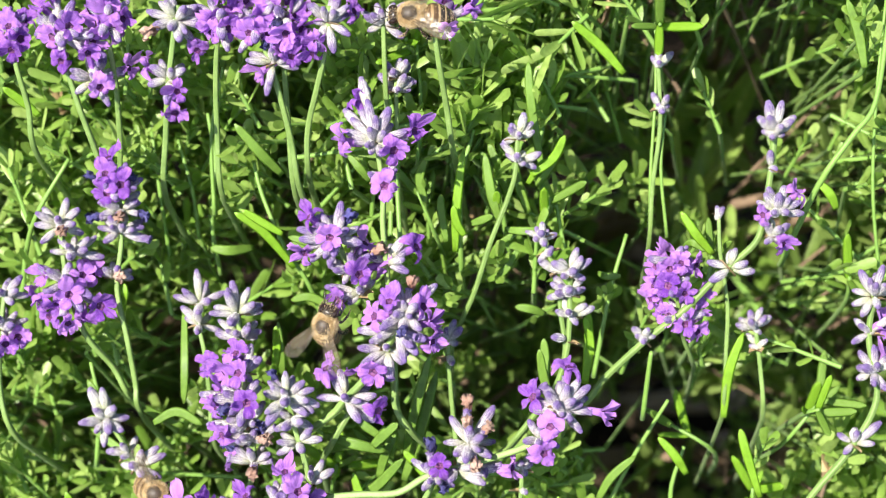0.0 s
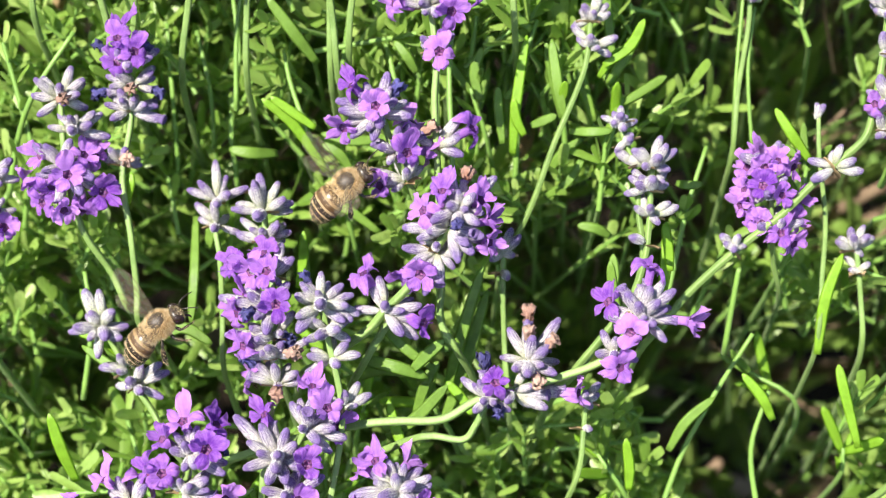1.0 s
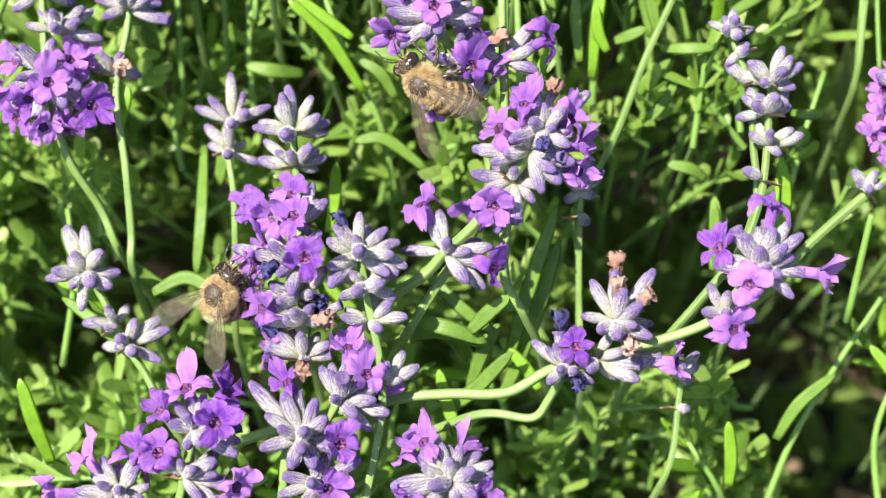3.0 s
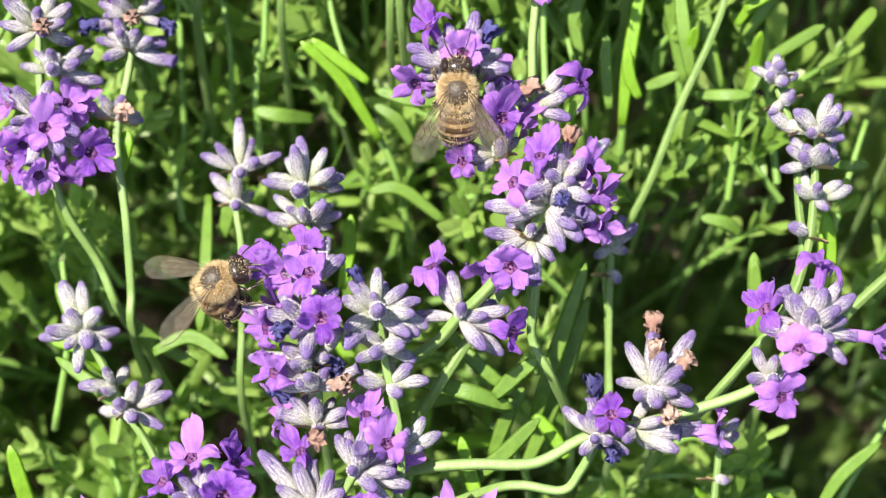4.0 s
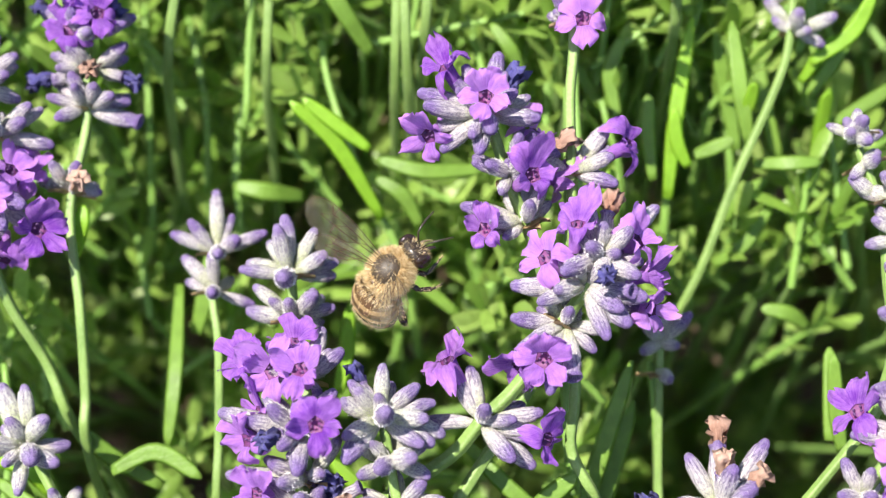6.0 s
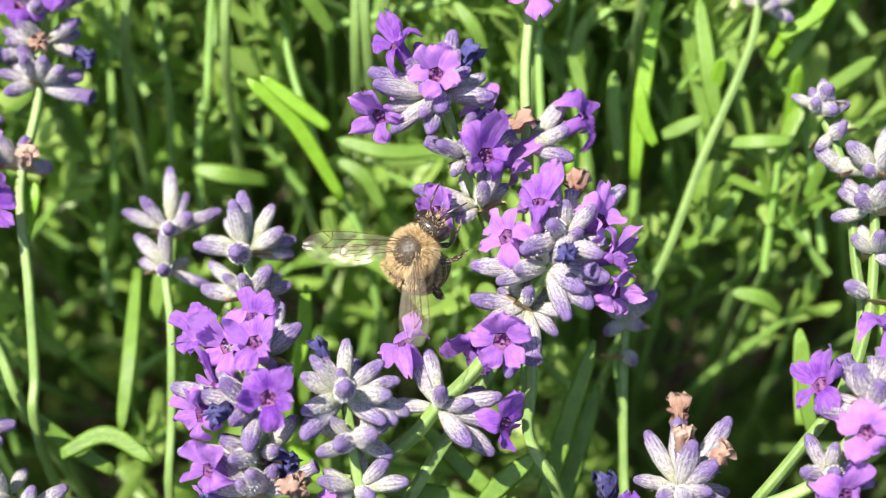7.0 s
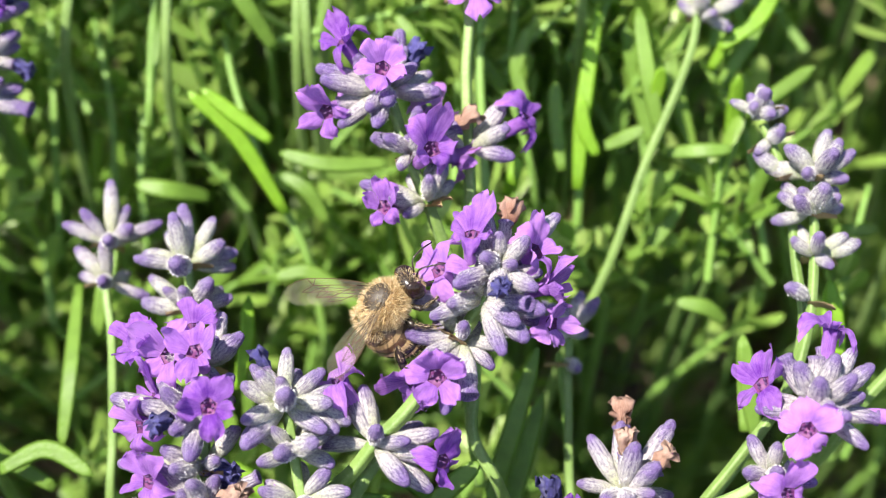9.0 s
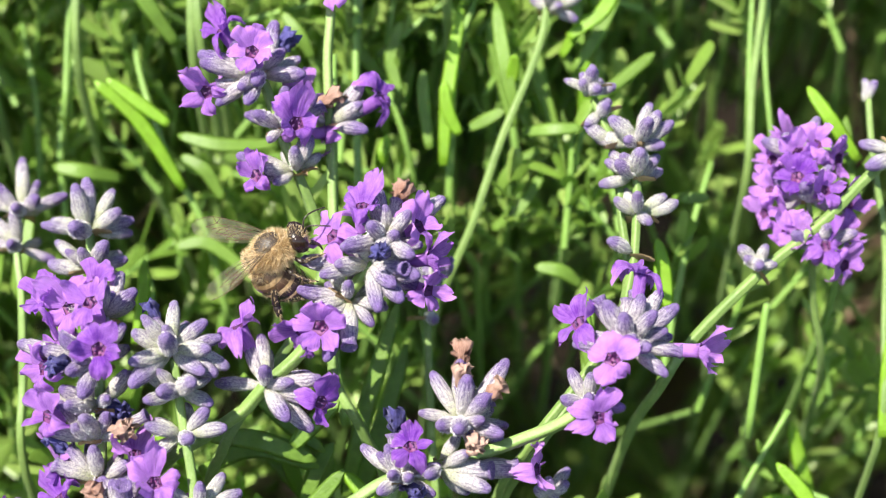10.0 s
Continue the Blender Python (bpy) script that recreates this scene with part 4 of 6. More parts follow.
spike_dim_a = lavender('faint bluish lavender spike deep among the stems', 32, [(18.1, -34.5, 82.7), (21.1, -10, 31.1), (23.8, -2.3, 16), (27.2, 4.9, 12), (31, 15.1, 10), (34.7, 23.4, 9), (36.6, 29, 8), (37.4, 36.2, 8)], 0.80,
    ((37.4, 35.7, 8), [('b', 36.1, 38.7, 8), ('b', 39.2, 40.6, 8), ('b', 40.9, 36.6, 8), ('b', 34.1, 35.1, 8), ('b', 37.9, 37.1, 4)], 0, 5.0),
     ((37.4, 31.3, 8), [('b', 34.7, 32.5, 8), ('b', 38.2, 30.8, 5), ('b', 40.9, 29.9, 8)], 1, 4.6), pale=True, flower=3.1)
spike_dim_b = lavender('small whitish lavender spike among the stems', 33, [(61.9, -21.3, 82.8), (62.5, 4.5, 33.3), (63, 13.4, 20), (63.8, 23.9, 18), (65.6, 36.5, 16), (65.5, 48.8, 14)], 0.75,
    ((65.5, 48.2, 14), [('b', 63.9, 49.8, 14), ('b', 65.6, 51.2, 14), ('b', 67.4, 49.3, 14), ('b', 65.6, 48.9, 11)], 1, 3.8),
     ((65.8, 39.9, 14), [('b', 64.7, 40.5, 14), ('b', 67.4, 40.4, 14), ('b', 65.7, 39, 11)], 2, 3.6), pale=True, flower=3.1)
spike_dim_c = lavender('pale bluish lavender bud whorl behind the open flowers', 34, [(23.1, -63.2, 75.2), (22.7, -37.4, 25.5), (22.3, -28.6, 12), (21.8, -19.4, 10), (21.7, -10.3, 8), (21.9, -1.9, 7)], 0.80,
    ((21.9, -3.7, 7), [('b', 23.1, 0.7, 7), ('b', 24.6, -0.7, 7), ('b', 23.9, -4, 6), ('b', 19.5, -4.7, 6), ('b', 21.3, -0.9, 7)], 0, 4.8),
     ((21.7, -7, 7), [('b', 23.1, -7.8, 5)], 0, 4.0), pale=True, flower=3.1)
spike_dim_d = lavender('small pale green lavender bud whorl on a thin stalk', 35, [(28, -78.7, 73.7), (30.1, -54.1, 21.6), (31.9, -46.4, 6), (34, -40.1, 2), (34.9, -32.8, 2), (35.4, -27.9, 2)], 0.75,
    ((35.2, -28.7, 2), [('b', 37.4, -25.3, 2), ('b', 33.5, -27.9, 2), ('b', 36.5, -29.5, 0), ('b', 35.3, -26.5, 0)], 1, 3.8),
     ((35, -33.2, 2), [('b', 36, -32.9, 0)], 0, 3.2), pale=True, flower=3.1)
spike_back = lavender('tall lavender spike with lilac blossoms on a straight ridged stalk', 36, [(20.4, -54, 64.4), (17, -29.2, 14.1), (14, -21.2, 0), (11.1, -15.5, -2), (11.4, -9.2, -3), (11.2, 5.6, -4), (11, 12.9, -5), (10.8, 20.9, -5.6), (11.2, 27.5, -6), (10.5, 36.1, -6.4)], 0.95,
    ((10.2, 36.4, -6.4), [('b', 9.2, 44.6, -6.4), ('b', 13.3, 42.9, -7.4), ('b', 6, 41.3, -6.4), ('b', 4.7, 38.8, -7.4), ('b', 16.2, 38.5, -7.4), ('b', 16.5, 38, -7.4), ('f', 3.6, 36.9, -8.4), ('f', 18.6, 38.4, -7.4), ('f', 14.1, 34.7, -10.4), ('g', 6.3, 44.9, -3.4), ('b', 8, 48.7, -3.4), ('b', 4.2, 42.7, -3.4), ('b', 9.5, 34.4, -10.4), ('b', 8.9, 36.3, -11.4), ('b', 11.6, 34, -10.4), ('b', 11.1, 41.5, -9.4)], 3, 5.4),
     ((11.2, 29.1, -6), [('f', 11.7, 28.6, -11), ('b', 9, 30.1, -6), ('b', 13.8, 29.5, -6)], 1, 4.6),
     ((11, 13.2, -5), [('b', 14.8, 18.5, -5), ('g', 17.8, 16.6, -6), ('b', 15.5, 12, -8), ('b', 8.7, 14.7, -3)], 0, 5.6), pale=False, flower=3.0)
spike_top_i = lavender('lavender spike with a cluster of violet flowers and dark faded blossoms', 37, [(-8.1, -6, 77.4), (-7.8, 19.5, 26.5), (-7.6, 28, 12), (-7.2, 38.5, 8), (-6.7, 48.6, 4), (-6, 58.3, -0), (-5.6, 64.7, -1)], 0.90,
    ((-5.7, 61, -0.4), [('f', -7.6, 63.5, -2.4), ('f', -2.7, 62.2, -2.4), ('f', -1.5, 58.6, -1.4), ('f', -5, 57.8, -5.4), ('f', -8.7, 58.5, -3.4), ('f', -2.5, 55.3, -3.4), ('b', -3.5, 59.9, -5.4), ('w', -6.5, 60, -4.4), ('b', -7.8, 55.9, -3.4)], 3, 5.2),
     ((-5.6, 66.8, -0.4), [('f', -7.1, 67.4, -2.4), ('f', -3, 66.1, -2.4), ('b', -4.7, 65.1, -5.4)], 3, 5.2), pale=False, flower=3.1)
spike_top_j = lavender('lavender spike with lilac blossoms over pale buds', 38, [(-23.6, -5.2, 77.3), (-22.9, 20.2, 26.5), (-22.3, 28.7, 12), (-21.4, 39.2, 8), (-20.2, 49.3, 4), (-18.4, 59, -0), (-17.4, 65.3, -0)], 0.90,
    ((-17.8, 61.6, -0.4), [('f', -19.1, 59.1, -3.4), ('f', -15.5, 59.7, -3.4), ('f', -14.6, 62.5, -1.4), ('b', -20, 62.3, -1.4), ('b', -16.4, 57.9, -5.4), ('b', -15.8, 55.7, -3.4)], 3, 5.2),
     ((-17.1, 67.4, -0.4), [('f', -18.2, 66.9, -3.4), ('f', -14.7, 66.2, -2.4), ('f', -11.8, 64.5, -1.4), ('b', -15.8, 65.2, -5.4)], 3, 5.2), pale=False, flower=3.0)
spike_top_k = lavender('lavender spike with rich purple flowers beside fresh leaves', 39, [(-44.9, -4.2, 79.8), (-43.8, 21.1, 28.7), (-42.8, 29.5, 14), (-41.3, 38.9, 10), (-39.7, 50.2, 4), (-39.5, 60.1, -0), (-39.5, 66.5, -0)], 0.90,
    ((-39.4, 62.8, -0.4), [('f', -41.4, 61.8, -2.4), ('f', -37.5, 60.6, -3.4), ('f', -35.5, 62.6, -1.4), ('b', -39.2, 60.2, -5.4), ('b', -36.3, 58.4, -2.4), ('f', -38.2, 64.8, -3.4)], 3, 5.2),
     ((-39.1, 68.6, -0.4), [('f', -40.1, 68.1, -3.4), ('f', -36.6, 67.4, -2.4), ('b', -37.6, 66.4, -5.4)], 3, 5.2), pale=False, flower=3.0)


# ---- the lens is focused on the blossoms of the middle stalk ----
cam.data.dof.use_dof = True
cam.data.dof.focus_object = next(o for o in spike_middle.children if o.name.startswith("calyx"))
cam.data.dof.aperture_fstop = 18.0


# ---- leaves and shoots of the bush ----
def leaf_template():
    """A narrow leaf of unit length along +y with rolled edges and a rounded tip, unit width: rows of three points."""
    v, f = [], []
    shape = ((0.0, 0.50), (0.22, 0.82), (0.52, 1.0), (0.80, 1.0), (0.92, 0.82), (0.98, 0.50), (1.0, 0.15))
    for p, w in shape:
        for q in (-1, 0, 1):
            v.append((0.5 * w * q, p, -0.16 * q * q * w))
    for i in range(len(shape) - 1):
        for j in range(2):
            a = 3 * i + j
            f.append((a, a + 1, a + 4, a + 3))
    return np.array(v), np.array(f)


def many(name, verts, faces, materials, slots=None):
    me = bpy.data.meshes.new(name)
    me.vertices.add(len(verts))
    me.vertices.foreach_set("co", np.asarray(verts, np.float32).ravel())
    me.loops.add(faces.size)
    me.loops.foreach_set("vertex_index", faces.astype(np.int32).ravel())
    me.polygons.add(len(faces))
    me.polygons.foreach_set("loop_start", np.arange(0, faces.size, 4, dtype=np.int32))
    me.polygons.foreach_set("use_smooth", np.ones(len(faces), bool))
    for m in materials:
        me.materials.append(m)
    if slots is not None:
        me.polygons.foreach_set("material_index", np.asarray(slots, np.int32))
    me.update(calc_edges=True)
    me.validate()
    return me


BASIS = np.array([[*RIGHT], [*UP], [*IN]])
TV, TF = leaf_template()


def leaves(origins, ways, tops, lengths, widths, curls):
    """Vertices and faces of leaves that start at origins (n, 3) and run along ways, upper side towards tops."""
    y = ways / np.linalg.norm(ways, axis=1, keepdims=True)
    x = np.cross(y, tops)
    x /= np.linalg.norm(x, axis=1, keepdims=True) + 1e-9
    z = np.cross(x, y)
    p = TV[None, :, 1:2]
    v = origins[:, None] + x[:, None] * TV[None, :, :1] * widths[:, None, None] + y[:, None] * p * lengths[:, None, None]
    v = v + z[:, None] * (TV[None, :, 2:] * widths[:, None, None] - curls[:, None, None] * p * p * lengths[:, None, None])
    f = (TF[None] + (np.arange(len(origins)) * len(TV))[:, None, None]).reshape(-1, 4)
    return v.reshape(-1, 3), f


def sticks(a, b, ra, rb, sides=5):
    """Straight tapered stems from a to b."""
    d = b - a
    d /= np.linalg.norm(d, axis=1, keepdims=True)
    s = np.cross(d, np.array([0.3, 0.5, 0.8]))
    s /= np.linalg.norm(s, axis=1, keepdims=True)
    o = np.cross(d, s)
    ang = np.arange(sides) * 2 * math.pi / sides
    ring = s[:, None] * np.cos(ang)[None, :, None] + o[:, None] * np.sin(ang)[None, :, None]
    v = np.concatenate([a[:, None] + ring * ra[:, None, None], b[:, None] + ring * rb[:, None, None]], 1)
    k = np.arange(sides)
    f = np.stack([k, (k + 1) % sides, (k + 1) % sides + sides, k + sides], 1)
    f = (f[None] + (np.arange(len(a)) * 2 * sides)[:, None, None]).reshape(-1, 4)
    return v.reshape(-1, 3), f


# gaps between the shoots: place and radius
HOLLOWS = [(34, -11, 15), (22, -9, 9), (29, -2, 9), (43, -12, 11), (47, 0, 7), (32, -20, 9), (-13, -6, 7), (2, -27, 8), (5, -9, 7), (-4, 0, 6),
           (58, -21, 15), (53, -12, 8), (63, -32, 14), (54, -35, 9), (67, -47, 19), (70, -17, 9), (34, -49, 8), (72, -30, 12), (-59, -23, 10), (-40, 1, 8),
           (-36, -5, 8), (-45, -19, 10), (72, 26, 13), (81, 44, 24), (76, 56, 13), (96, 42, 13), (95, 10, 17), (101, -13, 15), (58, 5, 15), (46, 16, 8),
           (52, 34, 8), (-15, 19, 8), (88, -30, 13)]


def shoots(rng, count, us, vs, ws, lengths, pairs, leaf, width, gaps=True):
    """Leafy shoots in the bush's frame: arrays of leaf roots, ways and so on, and of their stems."""
    root, run, top, long, wide, curl, a, b = [], [], [], [], [], [], [], []
    for _ in range(count):
        tip = np.array([rng.uniform(*us), rng.uniform(*vs), rng.uniform(*ws)])
        edge = ((2 * tip[0] - us[0] - us[1]) / (us[1] - us[0])) ** 2 + ((2 * tip[1] - vs[0] - vs[1]) / (vs[1] - vs[0])) ** 2
        if us[1] < 500 and edge > rng.uniform(0.62, 1.05):
            continue
        if gaps and any(math.hypot(tip[0] - x, tip[1] - y) < r and rng.random() < 0.86 for x, y, r in HOLLOWS):
            continue
        if gaps and math.sin(tip[0] / 9.0 + 2.2 * math.sin(tip[1] / 13.0)) + math.sin(tip[1] / 8.0 + 1.9 * math.sin(tip[0] / 17.0)) < -1.2 + rng.gauss(0, 0.35):
            continue
        d = np.array([rng.gauss(0, 0.50), 0.55 + rng.gauss(0, 0.36), -0.66 + rng.gauss(0, 0.34)])
        d /= np.linalg.norm(d)
        length = rng.uniform(*lengths)
        foot = tip - d * length
        side = np.cross(d, [rng.gauss(0, 1), rng.gauss(0, 1), rng.gauss(0, 1)])
        side /= np.linalg.norm(side)
        a.append(foot)
        b.append(tip)
        for k in range(pairs):
            p = 1 - (k / pairs) ** 1.15
            spot = foot + d * length * (0.12 + 0.88 * p)
            side = np.cross(d, side) + rng.gauss(0, 0.25) * side
            side /= np.linalg.norm(side)
            open_ = radians(rng.uniform(14, 30) + 34 * (1 - p))
            for s in (-1, 1):
                w = d * math.cos(open_) + side * s * math.sin(open_) + np.array([rng.gauss(0, 0.1) for _ in range(3)])
                root.append(spot)
                run.append(w)
                top.append(d - w * 0.2 + np.array([0, 0.2, -0.3]))
                l = rng.uniform(*leaf) * (0.62 + 0.38 * math.sin(math.pi * min(1, 1.15 - p * 0.8)))
                long.append(l)
                wide.append(rng.uniform(*width))
                curl.append(rng.gauss(0.02, 0.10))
    return [np.array(x) for x in (root, run, top, long, wide, curl, a, b)]


def world(points):
    return np.array([*HEART]) + points @ BASIS * MM


def blade(points, width, material):
    """One long leaf along a smooth line, keeled, with a rounded tip and a little thickness."""
    line = smooth_line([at(*p) for p in points], 6)
    n, verts, faces = len(line), [], []
    for i, p in enumerate(line):
        t = (line[min(i + 1, n - 1)] - line[max(i - 1, 0)]).normalized()
        side = t.cross(-IN).normalized()
        up = side.cross(t)
        s = i / (n - 1)
        w = width * MM * 0.37 * (0.45 + 0.55 * math.sin(math.pi * min(1, s * 1.1) * 0.72 + 0.3)) * (1.0 if s < 0.86 else math.sqrt(max(0.02, 1 - ((s - 0.86) / 0.145) ** 2)))
        for q, z in ((-1, 0.0), (-0.55, 0.14), (0, -0.05), (0.55, 0.14), (1, 0.0), (0, -0.35)):
            verts.append(p + side * w * q + up * w * z)
    for i in range(n - 1):
        for k in range(6):
            a, b = i * 6 + k, i * 6 + (k + 1) % 6
            faces.append((a, b, b + 6, a + 6))
    faces += [tuple(range(6))[::-1], tuple(range((n - 1) * 6, n * 6))]
    ob = part("leaf", mesh_of("leaf", [v - bush.location for v in verts], faces, [material]), bush)
    return ob


def stalk(points, radius):
    """A bare green stalk of the bush."""
    me = tube("stalk", [at(*p) - bush.location for p in points], [radius * MM * 0.75, radius * MM * 0.68, radius * MM * 0.55], STEM_FAR, 8, 0.05, 5)
    return part("stalk", me, bush)


bush = tagged(new("lavender_bush"), "dense sunlit lavender bush of narrow grey-green leaves over soil", "bush")
bush.location = (0, 0.2, 0)
SHIFT = np.array([0, 0.2, 0])


def add_foliage(seed, count, us, vs, ws, lengths, pairs, leaf, width, mats, name="foliage"):
    rng = random.Random(seed)
    root, run, top, long, wide, curl, a, b = shoots(rng, count, us, vs, ws, lengths, pairs, leaf, width, ws[0] < 100)
    v, f = leaves(root, run, top, long, wide, curl)
    v2, f2 = sticks(a, b, np.full(len(a), 0.55), np.full(len(a), 0.4))
    deep = np.array([(rng.gauss(0, 9), -12 + rng.gauss(0, 9), 60) for _ in a])
    v3, f3 = sticks(a + deep, a, np.full(len(a), 0.36), np.full(len(a), 0.5))
    verts = np.concatenate([world(v), world(v2), world(v3)]) - SHIFT
    faces = np.concatenate([f, f2 + len(v), f3 + len(v) + len(v2)])
    ob = part(name, many(name, verts, faces, mats, [0] * len(f) + [1] * (len(f2) + len(f3))), bush)
    ob["kind"] = "stuff"
    return ob


add_foliage(1, 1500, (-140, 170), (-112, 150), (12, 36), (8, 20), 4, (3.4, 7.6), (1.2, 2.2), [LEAF, STEM_FAR])
add_foliage(2, 1500, (-170, 195), (-135, 175), (30, 62), (14, 28), 5, (6.0, 12.0), (1.4, 2.5), [LEAF, STEM_FAR])
add_foliage(5, 1500, (-150, 175), (-120, 155), (22, 52), (6, 14), 4, (2.8, 5.6), (1.2, 2.3), [LEAF, STEM_FAR])
add_foliage(8, 150, (-4, 48), (26, 62), (14, 34), (10, 22), 3, (6, 12), (1.4, 2.4), [LEAF, STEM_FAR])
# two inner layers, their leaves coloured darker to imitate shade inside the bush
add_foliage(3, 1300, (-240, 265), (-200, 225), (58, 115), (24, 44), 6, (9, 16), (2.0, 3.2), [SHADED_LEAF, TWIG])
add_foliage(4, 900, (-420, 440), (-330, 380), (110, 260), (40, 70), 6, (14, 26), (2.6, 4.0), [SHADED_LEAF, TWIG])
add_foliage(6, 70, (-130, 155), (-100, 140), (30, 55), (5, 10), 2, (4, 8), (1.2, 2.2), [BRACT, TWIG], "withered_foliage")


def leafy_body(seed, count):
    """The rest of the bush, down to the soil and round its back: shoots whose tips fill a low dome behind the flowering flank."""
    rng = random.Random(seed)
    root, run, top, long, wide, curl, a, b = shoots(rng, count, (-520, 540), (-60, 60), (0, 1), (50, 90), 6, (18, 30), (3.2, 5.0), False)
    tips = b.copy()
    for i in range(len(b)):
        while True:
            x, y = rng.uniform(-0.55, 0.57), rng.uniform(-0.26, 0.85)
            far = ((x - 0.01) / 0.58) ** 2 + ((y - 0.28) / 0.58) ** 2
            if far < 1:
                break
        roof = min(0.27 + y, 0.56) * math.sqrt(1 - far) + 0.02
        tips[i] = (x, y, max(0.03, roof - abs(rng.gauss(0, 0.09))))
    shift = tips - world(b)
    per = len(root) // len(b)
    v, f = leaves(root, run, top, long, wide, curl)
    v2, f2 = sticks(a, b, np.full(len(a), 1.1), np.full(len(a), 0.7))
    v = world(v) + np.repeat(shift, per * len(TV), axis=0)
    v2 = world(v2) + np.repeat(shift, 10, axis=0)
    verts = np.concatenate([v, v2]) - SHIFT
    verts[:, 2] = np.maximum(verts[:, 2], 0.004)
    ob = part("body_foliage", many("body_foliage", verts, np.concatenate([f, f2 + len(v)]), [LEAF, STEM_FAR], [0] * len(f) + [1] * len(f2)), bush)
    ob["kind"] = "stuff"


leafy_body(21, 1500)


def woody_branch(rng):
    """A bare grey-brown branch from the root stock up into the leaves."""
    foot = Vector((rng.gauss(0.01, 0.07), 0.24 + rng.gauss(0, 0.06), -0.01))
    tip = at(rng.uniform(-200, 220), rng.uniform(-120, 160), rng.uniform(70, 130))
    mid = foot.lerp(tip, 0.5) + Vector((rng.uniform(-0.02, 0.02), rng.uniform(-0.02, 0.02), 0.03))
    return tube("branch", [p - bush.location for p in (foot, mid, tip)], [0.006, 0.0035, 0.0012], TWIG, 7, 0.05, 5)


branches = random.Random(31)
for _ in range(46):
    part("branch", woody_branch(branches), bush)


def single_leaf(k):
    """One narrow leaf a millimetre long, rolled at the edges, with a fold along its middle."""
    rng = random.Random(70 + k)
    n, verts, faces = 9, [], []
    bend, twist = rng.uniform(-0.16, 0.10), rng.uniform(-0.5, 0.5)
    for i in range(n):
        p = i / (n - 1)
        w = 0.095 * (0.5 + 0.5 * math.sin(math.pi * min(1, 0.15 + p * 0.7))) * (1 if p < 0.85 else math.sqrt(max(0.03, 1 - ((p - 0.85) / 0.155) ** 2)))
        for q, z in ((-1, -0.35), (-0.55, 0.1), (0, -0.12), (0.55, 0.1), (1, -0.35), (0, -0.42)):
            x, h = w * q * math.cos(twist * p) - w * z * math.sin(twist * p), w * q * math.sin(twist * p) + w * z * math.cos(twist * p)
            verts.append((x, p, h + bend * p * p))
    for i in range(n - 1):
        for j in range(6):
            a, b = i * 6 + j, i * 6 + (j + 1) % 6
            faces.append((a, b, b + 6, a + 6))
    faces += [tuple(range(6))[::-1], tuple(range((n - 1) * 6, n * 6))]
    return mesh_of("leaf", verts, faces, [LEAF_BRIGHT if k % 3 == 0 else LEAF_BROAD])


LEAVES = [single_leaf(k) for k in range(9)]


def leafy_shoot(rng):
    """A fresh side shoot that stands out from the flank: a stem and two or three pairs of leaves."""
    tip = Vector((rng.uniform(-135, 160), rng.uniform(-100, 140), rng.uniform(9, 24)))
    d = Vector((rng.gauss(0, 0.4), 0.62 + rng.gauss(0, 0.3), -0.6 + rng.gauss(0, 0.3))).normalized()
    foot = tip - d * rng.uniform(10, 18)
    part("shoot", tube("shoot", [at(*p) - bush.location for p in (foot + Vector((d.x * -6, -24, 64)), foot, tip)], [0.0007, 0.0005, 0.00035], STEM_FAR, 6, 0.0, 4), bush)
    side = d.orthogonal().normalized()
    side.rotate(Matrix.Rotation(rng.uniform(0, 6.28), 3, d))
    for k in range(2):
        spot = tip - d * (1.0 + 4.5 * k)
        side = d.cross(side).normalized()
        for s in (-1, 1):
            run = (d * rng.uniform(0.6, 1.0) + side * s * rng.uniform(0.35, 0.8)).normalized()
            y = way(*run)
            x = y.cross(-IN + UP * 0.3).normalized()
            z = x.cross(y)
            size = rng.uniform(6.5, 11.5) * MM
            m = Matrix((x, y, z)).transposed().to_4x4()
            part("leaf", rng.choice(LEAVES), bush, Matrix.Translation(at(*spot) - bush.location) @ m @ Matrix.Scale(size, 4))


fresh = random.Random(41)
for _ in range(72):
    leafy_shoot(fresh)

stalk([(24.3, 1.4, 28), (24.6, 14.2, 20), (25.5, 26.7, 18), (28.5, 37.1, 18)], 0.80)
stalk([(34.3, 8.6, 32), (33.2, 19.9, 26), (31.2, 33.5, 24), (30.4, 42.7, 24)], 0.75)
stalk([(13.4, 7.8, 10), (13.2, 17.1, 10), (13, 25.9, 12), (13.2, 36.1, 12)], 0.70)
stalk([(50.5, -15.2, 20), (52.7, -4.6, 18), (54.9, 4.3, 18), (58.4, 14.2, 20)], 0.70)
stalk([(-26.7, 8.4, 28), (-27, 19.8, 24), (-25.3, 32, 24), (-26.2, 42.7, 24)], 0.70)
stalk([(-31.5, 15.7, 32), (-31.4, 26.4, 28), (-33.7, 37.3, 28)], 0.65)
stalk([(-4.9, -4.8, 28), (-7, 6.6, 20), (-11.4, 15.5, 18), (-15.3, 26.1, 19), (-16.7, 32.9, 20)], 0.70)
stalk([(-38.9, 8.7, 36), (-38.7, 25, 30), (-39.5, 39.2, 30)], 0.65)
stalk([(21.9, -26.2, 12), (21.7, -14.5, 10), (20.9, -5.8, 9)], 0.70)
stalk([(-53.4, -28.9, 16), (-50.6, -15.3, 12), (-51.6, -5.9, 12)], 0.70)
stalk([(89, 6.4, 20), (95.5, 23.8, 10), (101.8, 33.1, 8), (105.8, 39.5, 6), (108.3, 56.4, 4)], 0.85)
